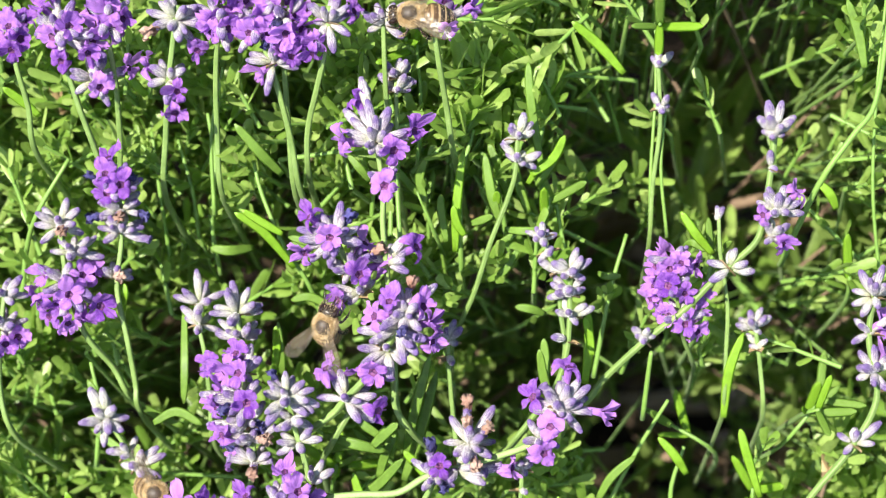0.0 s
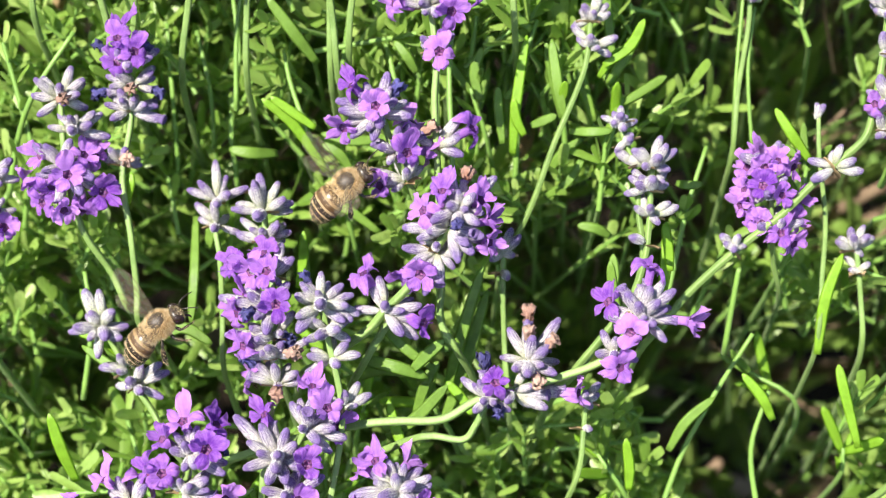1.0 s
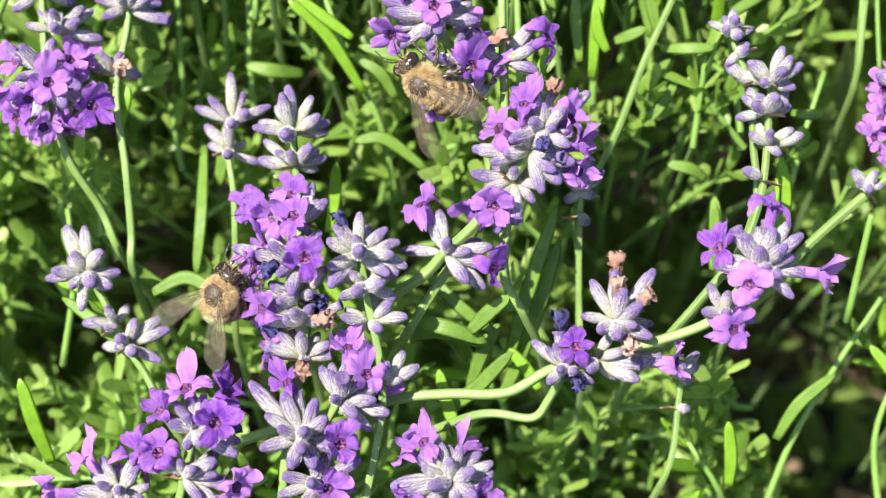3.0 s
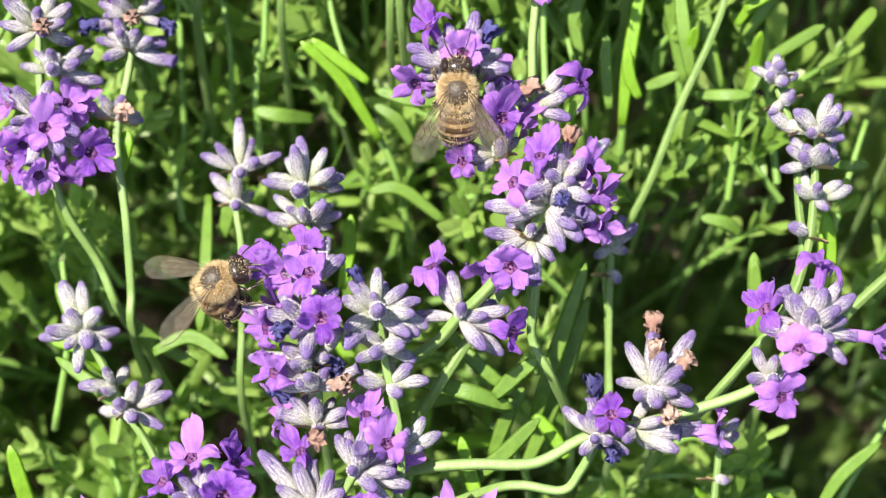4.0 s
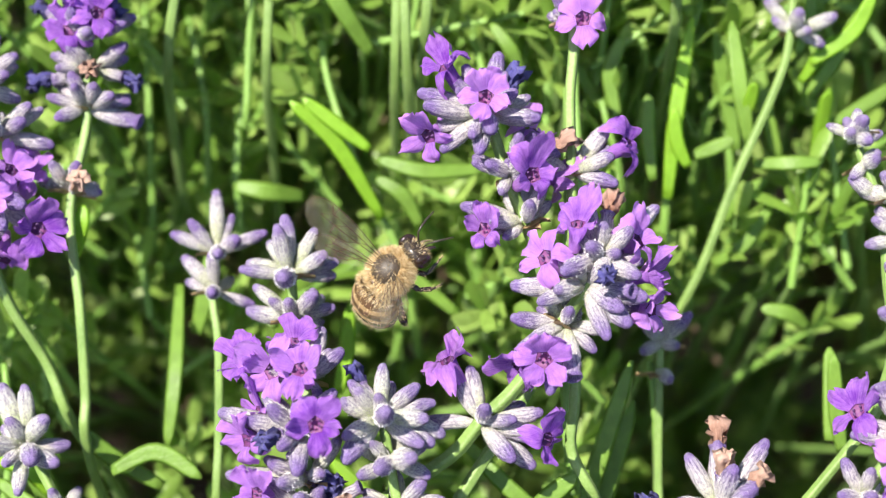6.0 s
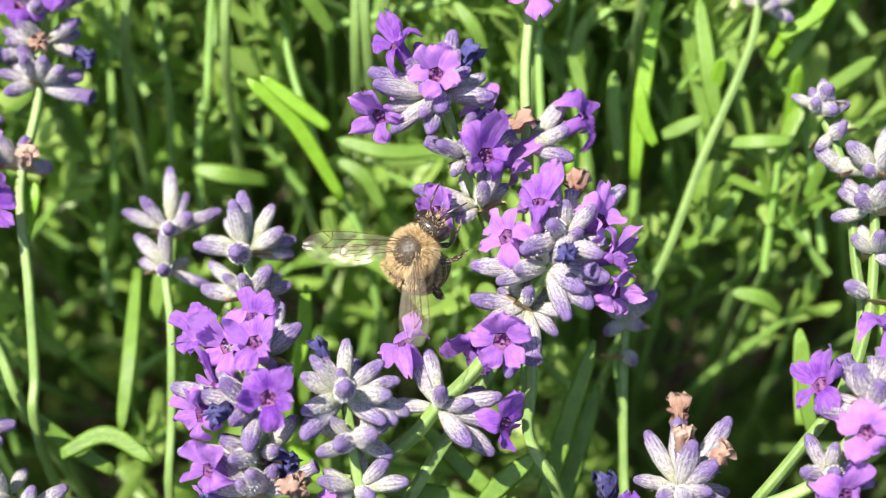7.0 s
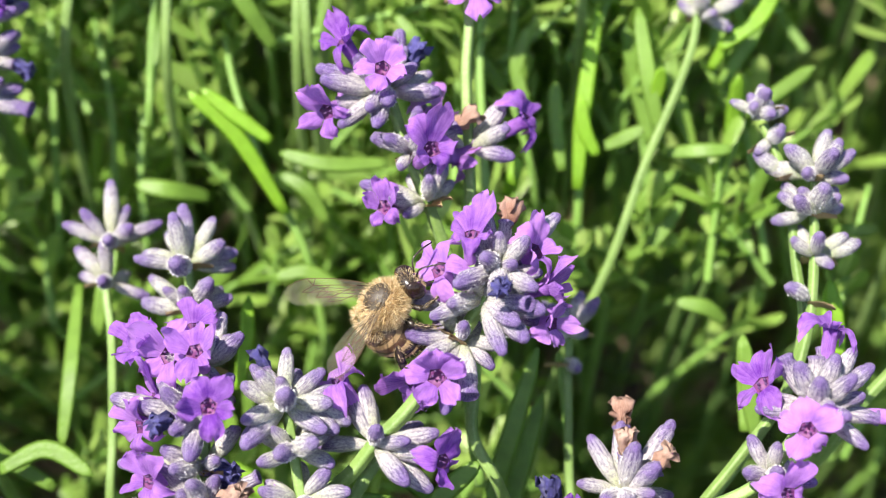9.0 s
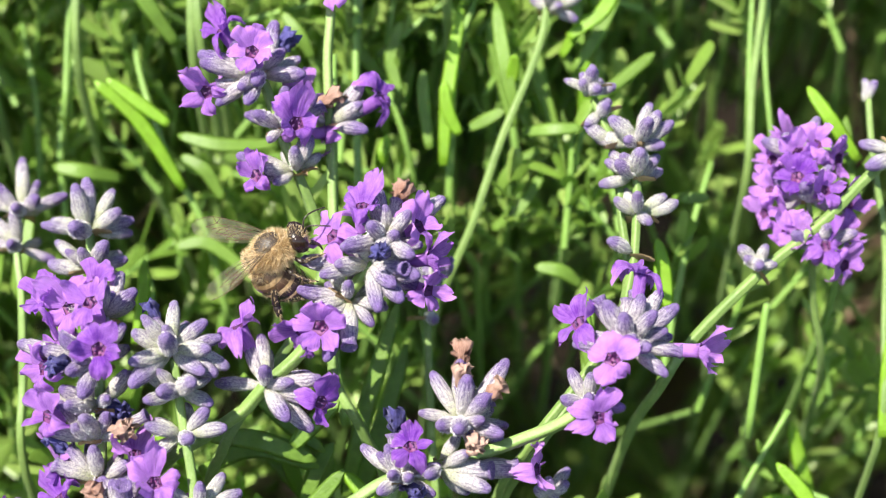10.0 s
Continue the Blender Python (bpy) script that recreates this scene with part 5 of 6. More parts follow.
stalk([(-66.9, 7.5, 20), (-63.9, 17.5, 16), (-59, 25.6, 10), (-51.9, 35.8, 10)], 0.75)
stalk([(110, -1.1, 24), (107.8, 19.3, 20), (108.3, 38.7, 18), (110.5, 58.4, 18)], 0.50)
stalk([(63, 13.4, 20), (63.6, 27.4, 18), (65.1, 43.1, 18), (65.5, 56.4, 18)], 0.50)
stalk([(66.5, 13.2, 20), (65.6, 27.3, 18), (66.9, 38.5, 18)], 0.50)
stalk([(-7.3, 26.4, 26), (-3.6, 44.2, 20), (2.4, 57.5, 20)], 0.60)
stalk([(16, 26, 20), (18.2, 41, 18), (18.1, 54.5, 18)], 0.60)
stalk([(-25.5, 22.1, 20), (-24.5, 38.5, 18), (-20.8, 52.1, 16)], 0.60)
stalk([(49.3, -50.2, 18), (53.2, -39.4, 16), (58.8, -28.9, 14), (65, -18.6, 12)], 0.70)
stalk([(66.5, -51.7, 18), (65.1, -39.4, 16), (68, -28.9, 14)], 0.70)
stalk([(59.6, -21.9, 10), (61.2, -8.5, 4), (61.6, -6.9, 4)], 0.70)
stalk([(12.1, -20, 4), (10.9, -11, 2), (11.1, 7.5, 0), (11.1, 23.4, 0)], 0.80)
blade([(11.6, -28.1, 10), (14.2, -18.4, 6), (18.3, -5.7, 4)], 3.0, LEAF_BROAD)
blade([(10.8, -33.8, 14), (14.9, -23.1, 10), (19.1, -10.1, 9)], 3.2, LEAF_BROAD)
blade([(-9.1, 10.9, 16), (-14.3, 19.1, 12), (-19.4, 23.6, 9.6)], 2.6, LEAF_BRIGHT)
blade([(-13.7, -12.2, 20), (-13.3, -6.8, 17), (-13.3, -0.1, 16)], 2.4, LEAF_BROAD)
blade([(-0.2, -14.1, 4), (4.7, -19.2, 3), (9.6, -23.1, 4)], 2.6, LEAF_BROAD)
blade([(-3.7, -21.1, 4), (2.6, -22, 0), (8.8, -24.3, 2)], 3.2, LEAF_BROAD)
blade([(6.3, -22.7, 0), (8.7, -20.2, -1), (11.7, -17.7, -2)], 3.0, LEAF_BROAD)
blade([(41.4, -15.6, 6), (40.4, -11.3, 4), (39.7, -5.1, 2)], 2.6, LEAF_BROAD)
blade([(50, -7.1, 4), (49.6, -2.9, 3), (48.8, 0.9, 2)], 2.4, LEAF_BRIGHT)
blade([(32, 21.6, 12), (32.7, 23.6, 10), (32.9, 25.5, 8)], 2.2, LEAF_BRIGHT)
blade([(-42.6, 5.5, 6), (-41.5, 8.9, 4), (-41.3, 11.2, 4)], 2.4, LEAF_BRIGHT)
blade([(-30.8, -2.4, 18), (-29.4, 2.8, 16), (-28.6, 8, 16)], 3.0, LEAF_BROAD)
blade([(-18.6, 14.4, 24), (-22.8, 14.5, 20), (-26.9, 15.3, 20)], 3.0, LEAF_BROAD)
blade([(-45.8, -23.3, 12), (-48.5, -15.1, 8), (-51.4, -8.7, 8)], 2.8, LEAF_BROAD)
blade([(-38.2, -17.7, 6), (-33.3, -15.6, 6), (-28.4, -18.4, 6)], 2.8, LEAF_BROAD)
blade([(-40.6, -26.6, 4), (-44.8, -22.4, 4), (-50.9, -18.4, 6)], 2.6, LEAF_BROAD)
blade([(6.2, -31.4, 8), (8.3, -25.5, 6), (10.4, -22, 6)], 2.8, LEAF_BROAD)
blade([(16, -31.1, 6), (14.2, -28.3, 6), (11.8, -25.5, 6)], 2.6, LEAF_BRIGHT)
blade([(41.1, -1.6, 20), (38.5, -0.1, 18), (35.2, 0.6, 18)], 2.6, LEAF_BROAD)
blade([(30.6, 10.4, 20), (32.6, 13.3, 18), (36.3, 15.9, 18)], 2.5, LEAF_BROAD)
blade([(35.3, 19.9, 26), (33.6, 27.2, 22), (31.3, 34, 22)], 3.0, LEAF_BROAD)
blade([(38.8, 19, 24), (36.6, 26.4, 22), (35.8, 33.2, 22)], 3.0, LEAF_BROAD)
blade([(-4.7, 10.4, 20), (-6.9, 14, 18), (-9.9, 15.9, 18)], 2.6, LEAF_BROAD)
blade([(-0.2, -0.1, 20), (-6.2, 4.3, 18), (-10.6, 4, 18)], 2.6, LEAF_BROAD)
blade([(58.8, 46.9, 14), (54, 52.8, 12), (48.9, 57.6, 10)], 2.8, LEAF_BRIGHT)
blade([(-10.3, 30, 16), (-13.9, 35.1, 12), (-18.2, 41.1, 10)], 3.0, LEAF_BROAD)
blade([(-57.6, 44.6, 12), (-60.2, 47.6, 10), (-63.2, 50.7, 8)], 2.6, LEAF_BRIGHT)
blade([(-10.5, 18.5, 12), (-14.1, 21.1, 11), (-18, 24, 10)], 2.4, LEAF_BRIGHT)
blade([(27.6, 35, 16), (22.3, 39.3, 14), (15.1, 41.4, 14)], 3.0, LEAF_BROAD)
blade([(33, 19.4, 20), (31.4, 26.6, 18), (30, 32.8, 16)], 2.8, LEAF_BROAD)
blade([(74.4, 11.2, 8), (71.1, 15.5, 6), (68.3, 20.1, 6)], 2.6, LEAF_BRIGHT)
blade([(48.4, -13.7, 8), (49.4, -6.5, 6), (49.7, 1.2, 6)], 2.8, LEAF_BRIGHT)
blade([(40.5, -14.5, 8), (40.8, -8.8, 8), (40.7, -4.2, 8)], 2.6, LEAF_BROAD)
blade([(75.7, -22.2, 10), (76.8, -12.6, 8), (79.8, -4.8, 8)], 2.8, LEAF_BRIGHT)
blade([(-13.8, -9.3, 10), (-12.8, -4.5, 9), (-12.5, 0.6, 8)], 2.4, LEAF_BRIGHT)
blade([(-35.7, 47.4, 12), (-37.3, 49.8, 10), (-39.1, 52.4, 10)], 2.6, LEAF_BRIGHT)
blade([(99.1, 18.4, 12), (97.7, 21.5, 10), (95.3, 24.2, 10)], 2.6, LEAF_BRIGHT)
blade([(105.8, 45.5, 16), (104.8, 52.2, 16), (102.7, 58.9, 16)], 2.8, LEAF_BROAD)
blade([(41.9, 27.5, 16), (40.3, 42.3, 14), (40.1, 50.1, 14)], 2.6, LEAF_BROAD)
blade([(40.7, 25.3, 16), (43.7, 29.8, 14), (46.7, 35.3, 14)], 2.6, LEAF_BROAD)
blade([(82.2, -38.2, 8), (79.5, -28.2, 6), (78.5, -23.6, 6)], 2.6, LEAF_BRIGHT)
blade([(2.6, 16.7, 16), (-4.1, 16.2, 14), (-9.7, 17.6, 14)], 2.6, LEAF_BROAD)
blade([(-52, -41.5, 4), (-53.4, -35.3, 0), (-54.8, -29, -2)], 3.0, LEAF_BRIGHT)
blade([(-45, -20.3, 8), (-47.4, -17.3, 6), (-51.6, -16.1, 6)], 2.8, LEAF_BRIGHT)
blade([(-5.2, -25.1, 6), (1.6, -22.7, 2), (8.9, -24.9, 4)], 3.0, LEAF_BROAD)
blade([(1.5, -34.7, 4), (6.5, -31.2, 2), (12.1, -25.4, 0)], 3.0, LEAF_BROAD)
blade([(-32.8, 3.4, 18), (-32.3, -7, 12), (-33.1, -15.4, 12)], 2.4, LEAF_BROAD)
blade([(5.7, -39.1, 0), (3.3, -32.7, 0), (2.1, -27.8, 0)], 2.6, LEAF_BRIGHT)
blade([(-33.2, -19.6, 10), (-38.7, -16.1, 8), (-41.6, -13.2, 6)], 2.8, LEAF_BROAD)
blade([(42.8, -45, 8), (42.8, -40.6, 6), (42.1, -35.4, 4)], 2.6, LEAF_BRIGHT)
blade([(68, -33.5, 10), (65.8, -29.2, 8), (62.5, -25.1, 8)], 2.6, LEAF_BRIGHT)
blade([(50.1, -38.9, 12), (53, -33.6, 10), (58, -29.4, 10)], 2.6, LEAF_BROAD)
blade([(33, 19.1, 12), (31.7, 25, 10), (30.8, 32.9, 10)], 2.8, LEAF_BROAD)
blade([(38.9, 26.3, 12), (40.7, 28.9, 10), (42.5, 31.1, 10)], 2.0, LEAF_BRIGHT)
blade([(27.1, 18.3, 16), (29.2, 19, 15), (31.6, 20, 14)], 2.4, LEAF_BROAD)
blade([(33.8, 17.1, 14), (37.5, 16.9, 12), (41.1, 17, 12)], 2.4, LEAF_BROAD)
blade([(52, 7.8, 12), (53.6, 7.4, 10), (56.5, 7.4, 10)], 2.2, LEAF_BROAD)
blade([(29.9, 5.9, 20), (33.3, 8.1, 18), (36.7, 12.9, 18)], 2.4, LEAF_BROAD)
blade([(21.9, 17.6, 16), (21.4, 21.1, 14), (21.6, 24.7, 14)], 2.2, LEAF_BROAD)
blade([(23.8, 13, 14), (24.6, 22.3, 12), (26.6, 33.9, 12)], 2.6, LEAF_BRIGHT)
blade([(22.1, 15.2, 14), (21.5, 21, 13), (21.5, 24.9, 12)], 2.4, LEAF_BROAD)
blade([(25.9, 16.5, 12), (24.5, 19.3, 11), (24.1, 22.8, 10)], 2.4, LEAF_BRIGHT)
blade([(18.3, 22.7, 16), (17.4, 27.8, 15), (18.8, 32, 14)], 2.6, LEAF_BROAD)
blade([(15.7, 12.2, 12), (16.3, 13.5, 10), (17, 16, 10)], 2.2, LEAF_BRIGHT)
blade([(7.2, 27.9, 16), (5.7, 30.6, 14), (3.5, 33.5, 14)], 2.4, LEAF_BROAD)
blade([(39.7, 28.2, 10), (44.2, 31.4, 9), (46.6, 35.8, 8)], 2.6, LEAF_BRIGHT)
blade([(69.1, 12, 12), (70.6, 13.3, 10), (73.3, 11.5, 10)], 2.2, LEAF_BROAD)


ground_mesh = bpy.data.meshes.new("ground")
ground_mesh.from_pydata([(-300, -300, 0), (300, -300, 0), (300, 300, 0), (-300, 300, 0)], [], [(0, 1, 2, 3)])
ground_mesh.materials.append(SHADED_SOIL)
ground = tagged(new("ground", ground_mesh), "garden soil coloured near black to stand for shade under the bush", "ground", kind="structure")


# ---- honeybees: y ahead, z up the back, in millimetres ----
def ball(center, radii, rings=10, sides=14, wobble=0.0, rng=None):
    v, f = [], []
    for i in range(rings + 1):
        t = math.pi * i / rings
        for k in range(sides):
            a = 2 * math.pi * k / sides
            q = 1 + (rng.uniform(-wobble, wobble) if rng else 0)
            v.append((center[0] + radii[0] * q * math.sin(t) * math.cos(a), center[1] + radii[1] * q * math.cos(t), center[2] + radii[2] * q * math.sin(t) * math.sin(a)))
    for i in range(rings):
        for k in range(sides):
            a, b = i * sides + k, i * sides + (k + 1) % sides
            f.append((a, a + sides, b + sides, b))
    return v, f


def hairs(rng, count, center, radii, length, keep=None):
    """Fine hair as slim triangles that stand on a ball."""
    v, f = [], []
    while len(f) < count:
        d = Vector((rng.gauss(0, 1), rng.gauss(0, 1), rng.gauss(0, 1))).normalized()
        if keep and not keep(d, rng):
            continue
        p = Vector(center) + Vector((d.x * radii[0], d.y * radii[1], d.z * radii[2]))
        n = Vector((d.x / radii[0], d.y / radii[1], d.z / radii[2])).normalized()
        n = (n + Vector((rng.gauss(0, 0.25), rng.gauss(-0.2, 0.25), rng.gauss(0, 0.25)))).normalized()
        s = n.orthogonal().normalized() * 0.032
        s.rotate(Matrix.Rotation(rng.uniform(0, 6.28), 3, n))
        k = len(v)
        v += [p - n * 0.1 - s, p - n * 0.1 + s, p + n * length * rng.uniform(0.6, 1.15)]
        f.append((k, k + 1, k + 2))
    return v, f


def hair_material():
    m, ns, ls, b = nodes("bee_hair")
    rnd = ns.new("ShaderNodeNewGeometry").outputs["Random Per Island"]
    c = ramp(ns, ls, rnd, [(0.0, (0.36, 0.23, 0.09)), (0.5, (0.68, 0.51, 0.27)), (1.0, (0.90, 0.78, 0.54))])
    ls.new(c, b.inputs["Base Color"])
    b.inputs["Roughness"].default_value = 0.6
    shine_through(m, ns, ls, b, c, 0.3)
    return m


def wing_material():
    m, ns, ls, b = nodes("bee_wing")
    b.inputs["Base Color"].default_value = (0.46, 0.41, 0.31, 1)
    b.inputs["Roughness"].default_value = 0.22
    b.inputs["Specular IOR Level"].default_value = 0.6
    clear, x = ns.new("ShaderNodeBsdfTransparent"), ns.new("ShaderNodeMixShader")
    clear.inputs[0].default_value = (0.97, 0.95, 0.90, 1)
    ls.new(scalar(ns, ls, "ADD", scalar(ns, ls, "MULTIPLY", noise_tex(ns, ls, 900, 2), 0.12), 0.03), x.inputs[0])
    bumped(ns, ls, b, noise_tex(ns, ls, 260, 2), 0.0005, 0.6)
    ls.new(clear.outputs[0], x.inputs[1])
    ls.new(b.outputs[0], x.inputs[2])
    ls.new(x.outputs[0], ns["Material Output"].inputs[0])
    return m


CHITIN = plain("bee_chitin", (0.014, 0.011, 0.009), 0.27, (0.05, 0.035, 0.024), 1500)
FELT = plain("bee_felt", (0.55, 0.41, 0.22), 0.7, (0.40, 0.30, 0.18), 900)
DISC = plain("bee_back", (0.022, 0.015, 0.010), 0.48, (0.075, 0.052, 0.032), 2600, 0, 0.0002, 0.55)
AMBER = plain("bee_amber", (0.10, 0.055, 0.022), 0.30, (0.07, 0.040, 0.020), 900)
BAND = plain("bee_band", (0.33, 0.22, 0.10), 0.6, (0.15, 0.095, 0.04), 3500, 0, 0.0002)
EYE = plain("bee_eye", (0.014, 0.009, 0.007), 0.12, (0.03, 0.016, 0.010), 3000, 0, 0.00003)
HAIR, WING = hair_material(), wing_material()
VEIN = plain("bee_vein", (0.10, 0.055, 0.025), 0.5)
RUMP = plain("bee_thorax", (0.28, 0.18, 0.075), 0.6, (0.40, 0.28, 0.13), 2500)


def scaled(v, k=MM * 1.08):
    return [(x * k, y * k, z * k) for x, y, z in v]


def wing_mesh(long, wide):
    """A rounded wing that runs back along -y from its root; its stiff edge lies at x = 0."""
    v, f, rows, cols = [], [], 11, 5
    for i in range(rows):
        p = i / (rows - 1)
        w = wide * (0.16 + 0.84 * math.sin(math.pi * min(1.0, 0.04 + 0.62 * p)) ** 1.1) * (1 - max(0, (p - 0.78) / 0.22) ** 2.2 * 0.72)
        front = -0.10 * wide * math.sin(math.pi * p) + (0.28 * wide * max(0, (p - 0.8) / 0.2) ** 2)
        for j in range(cols):
            q = j / (cols - 1)
            v.append((-(front + w * q), -long * p, 0.10 * math.sin(7 * q + 3 * p) * wide * 0.25 - 0.05 * long * p * p))
    for i in range(rows - 1):
        for j in range(cols - 1):
            a = i * cols + j
            f.append((a, a + 1, a + cols + 1, a + cols))
    lines = [[i * cols for i in range(rows)], [i * cols + (1 if i < 8 else 0) for i in range(rows - 2)], [i * cols + (2 if i > 2 else 1) for i in range(rows - 2)],
             [i * cols + (3 if i > 3 else 2) for i in range(rows - 4)], [5 * cols + 1, 6 * cols + 2, 6 * cols + 3], [7 * cols, 7 * cols + 1, 8 * cols + 2]]
    vv, vf = [], []
    for line in lines:
        for a, b in zip(line, line[1:]):
            p, q = Vector(v[a]), Vector(v[b])
            s = (q - p).cross(Vector((0, 0, 1))).normalized() * 0.036
            up = Vector((0, 0, 0.05))
            k = len(vv)
            vv += [p - s, p + s, p + up, q - s, q + s, q + up]
            vf += [(k, k + 3, k + 5, k + 2), (k + 2, k + 5, k + 4, k + 1), (k, k + 1, k + 4, k + 3)]
    return v, f, vv, vf


def limb(points, radii):
    return tube("limb", [Vector(p) for p in points], radii, CHITIN, 6, 0.0, 4)


def leg(rng, points, widths):
    """A leg of straight joints, each swelling from one radius to the other, set with short bristles."""
    v, f, slots = [], [], []
    for a, b, (ra, rb) in zip(points, points[1:], widths):
        a, b = Vector(a), Vector(b)
        d = (b - a).normalized()
        x = d.orthogonal().normalized()
        y = d.cross(x)
        n0 = len(v)
        rings = [(0.0, ra * 0.6), (0.12, ra), (0.55, 0.4 * ra + 0.62 * rb), (0.88, rb), (1.0, rb * 0.6)]
        for p, r in rings:
            v += [a.lerp(b, p) + (x * math.cos(k * 0.7854) + y * math.sin(k * 0.7854)) * r for k in range(8)]
        for i in range(len(rings) - 1):
            for k in range(8):
                m, n = n0 + i * 8 + k, n0 + i * 8 + (k + 1) % 8
                f.append((m, n, n + 8, m + 8))
                slots.append(0)
        f += [tuple(range(n0, n0 + 8))[::-1], tuple(range(n0 + 32, n0 + 40))]
        slots += [0, 0]
        for _ in range(46):
            t, p = rng.uniform(0, 6.28), rng.uniform(0.05, 0.95)
            out = x * math.cos(t) + y * math.sin(t)
            root = a.lerp(b, p) + out * (ra + (rb - ra) * p) * 0.9
            i, side = len(v), d.cross(out) * 0.018
            v += [root - side, root + side, root + (out + d * 0.8).normalized() * rng.uniform(0.18, 0.42)]
            f.append((i, i + 1, i + 2))
            slots.append(1)
    return mesh_of("leg", scaled(v), f, [CHITIN, FELT], slots)


def scale_mesh(me, k=MM * 1.08):
    me.transform(Matrix.Scale(k, 4))
    return me


def mirrored(points, s):
    return [(x * s, y, z) for x, y, z in points]


def honeybee():
    rng = random.Random(7)
    bee = tagged(new("honeybee"), "honeybee with a furry golden-brown thorax and dark banded abdomen", "bee", "honeybees")
    v, f = ball((0, 0, 0), (1.95, 2.15, 1.85), 10, 16, 0.02, rng)
    part("thorax", mesh_of("thorax", scaled(v), f, [RUMP]), bee)
    v, f = hairs(rng, 8000, (0, 0, 0), (1.95, 2.15, 1.85), 0.62, lambda d, r: not (d.z > 0.3 and (d.x / 0.74) ** 2 + ((d.y - 0.08) / 0.70) ** 2 < 1) or r.random() < 0.22)
    w, g = hairs(rng, 1300, (0, -2.3, -0.15), (1.95, 0.85, 1.65), 0.45)
    g = [tuple(i + len(v) for i in t) for t in g]
    part("fur", mesh_of("fur", scaled(v + w), f + g, [HAIR], None, False), bee, None, "golden-brown fur")
    v, f = ball((0, 0.12, 0.42), (1.62, 1.72, 1.66), 14, 20, 0.015, rng)
    part("back_plate", mesh_of("back_plate", scaled(v), f, [DISC]), bee, None, "bare dark plate on the back")
    v, f = ball((0, -1.45, 0.95), (0.78, 0.42, 0.55), 8, 12, 0.02, rng)
    part("scutellum", mesh_of("scutellum", scaled(v), f, [AMBER]), bee)
    v, f = ball((0, 2.85, -0.5), (1.55, 0.9, 1.35), 10, 14, 0.015, rng)
    head = part("head", mesh_of("head", scaled(v), f, [CHITIN]), bee)
    v, f = hairs(rng, 520, (0, 2.85, -0.5), (1.5, 0.9, 1.3), 0.42, lambda d, r: abs(d.x) < 0.66)
    part("face_hair", mesh_of("face_hair", scaled(v), f, [HAIR], None, False), head)
    for s in (-1, 1):
        v, f = ball((1.25 * s, 2.95, -0.38), (0.52, 0.82, 1.12), 12, 14)
        part("eye", mesh_of("eye", scaled(v), f, [EYE]), head, None, "glossy black compound eye")
        part("antenna", scale_mesh(limb(mirrored([(0.35, 3.8, -0.2), (0.75, 4.6, 0.5), (1.2, 5.6, 0.2), (1.6, 6.6, -0.5)], s), [0.10, 0.08, 0.09, 0.07])), head)
    part("tongue", scale_mesh(limb([(0, 3.4, -1.7), (0, 3.9, -2.6), (0, 3.8, -3.4)], [0.26, 0.16, 0.08])), head)
    # abdomen, hinged behind the thorax: six overlapping rings, each dark with a pale felted front edge
    radius = [1.40, 2.22, 2.44, 2.34, 2.0, 1.42, 0.4]
    start = [-2.0, -3.1, -4.4, -5.6, -6.7, -7.7, -8.6]
    hinge = Vector((0, -1.9, -0.2))
    abdomen = None
    for k in range(6):
        y0, y1, r0, r1 = start[k], start[k + 1] - 0.22, radius[k], radius[k + 1]
        verts, faces, slots, sides, steps = [], [], [], 22, 7
        for i in range(steps + 1):
            p = i / steps
            y = y0 + (y1 - y0) * p
            r = (r0 + (r1 - r0) * p) * (0.97 + 0.07 * math.sin(math.pi * min(1, p * 1.05)))
            drop = -0.25 - 0.045 * (y + 2) ** 2
            for j in range(sides):
                a = 2 * math.pi * j / sides
                verts.append(Vector((r * math.cos(a), y, drop + 0.88 * r * math.sin(a))) - hinge)
        for i in range(steps):
            for j in range(sides):
                a, b = i * sides + j, i * sides + (j + 1) % sides
                faces.append((a, b, b + sides, a + sides))
                slots.append(1 if i < (0, 2, 2, 2, 2, 1)[k] else 0)
        faces.append(tuple(range(steps * sides, (steps + 1) * sides))[::-1])
        slots.append(0)
        for _ in range((240, 120, 220, 220, 190, 80)[k]):      # felted hair
            a, p = rng.uniform(0, 2 * math.pi), (rng.random() ** (1.2 if k < 1 else 3.0)) * (0.92 if k < 1 else 0.6)
            y, r = y0 + (y1 - y0) * p, (r0 + (r1 - r0) * p) * (0.97 + 0.07 * math.sin(math.pi * min(1, p * 1.05)))
            n = Vector((math.cos(a), 0, math.sin(a)))
            d = (n * rng.uniform(0.10, 0.5) + Vector((rng.gauss(0, 0.2), -1, rng.gauss(0, 0.2)))).normalized()
            root = Vector((r * math.cos(a), y, -0.25 - 0.045 * (y + 2) ** 2 + 0.88 * r * math.sin(a))) - hinge
            side = d.cross(n).normalized() * 0.018
            i = len(verts)
            verts += [root - side, root + side, root + d * rng.uniform(0.25, 0.6)]
            faces.append((i, i + 1, i + 2))
            slots.append(2)
        me = mesh_of("tergite", scaled(verts), faces, [AMBER if k < 2 else CHITIN, BAND, HAIR if k < 1 else FELT], slots)
        if abdomen is None:
            abdomen = part("abdomen", me, bee, Matrix.Translation(hinge * MM * 1.08), "dark abdomen with amber front rings and pale felted bands")
        else:
            part("tergite", me, abdomen)
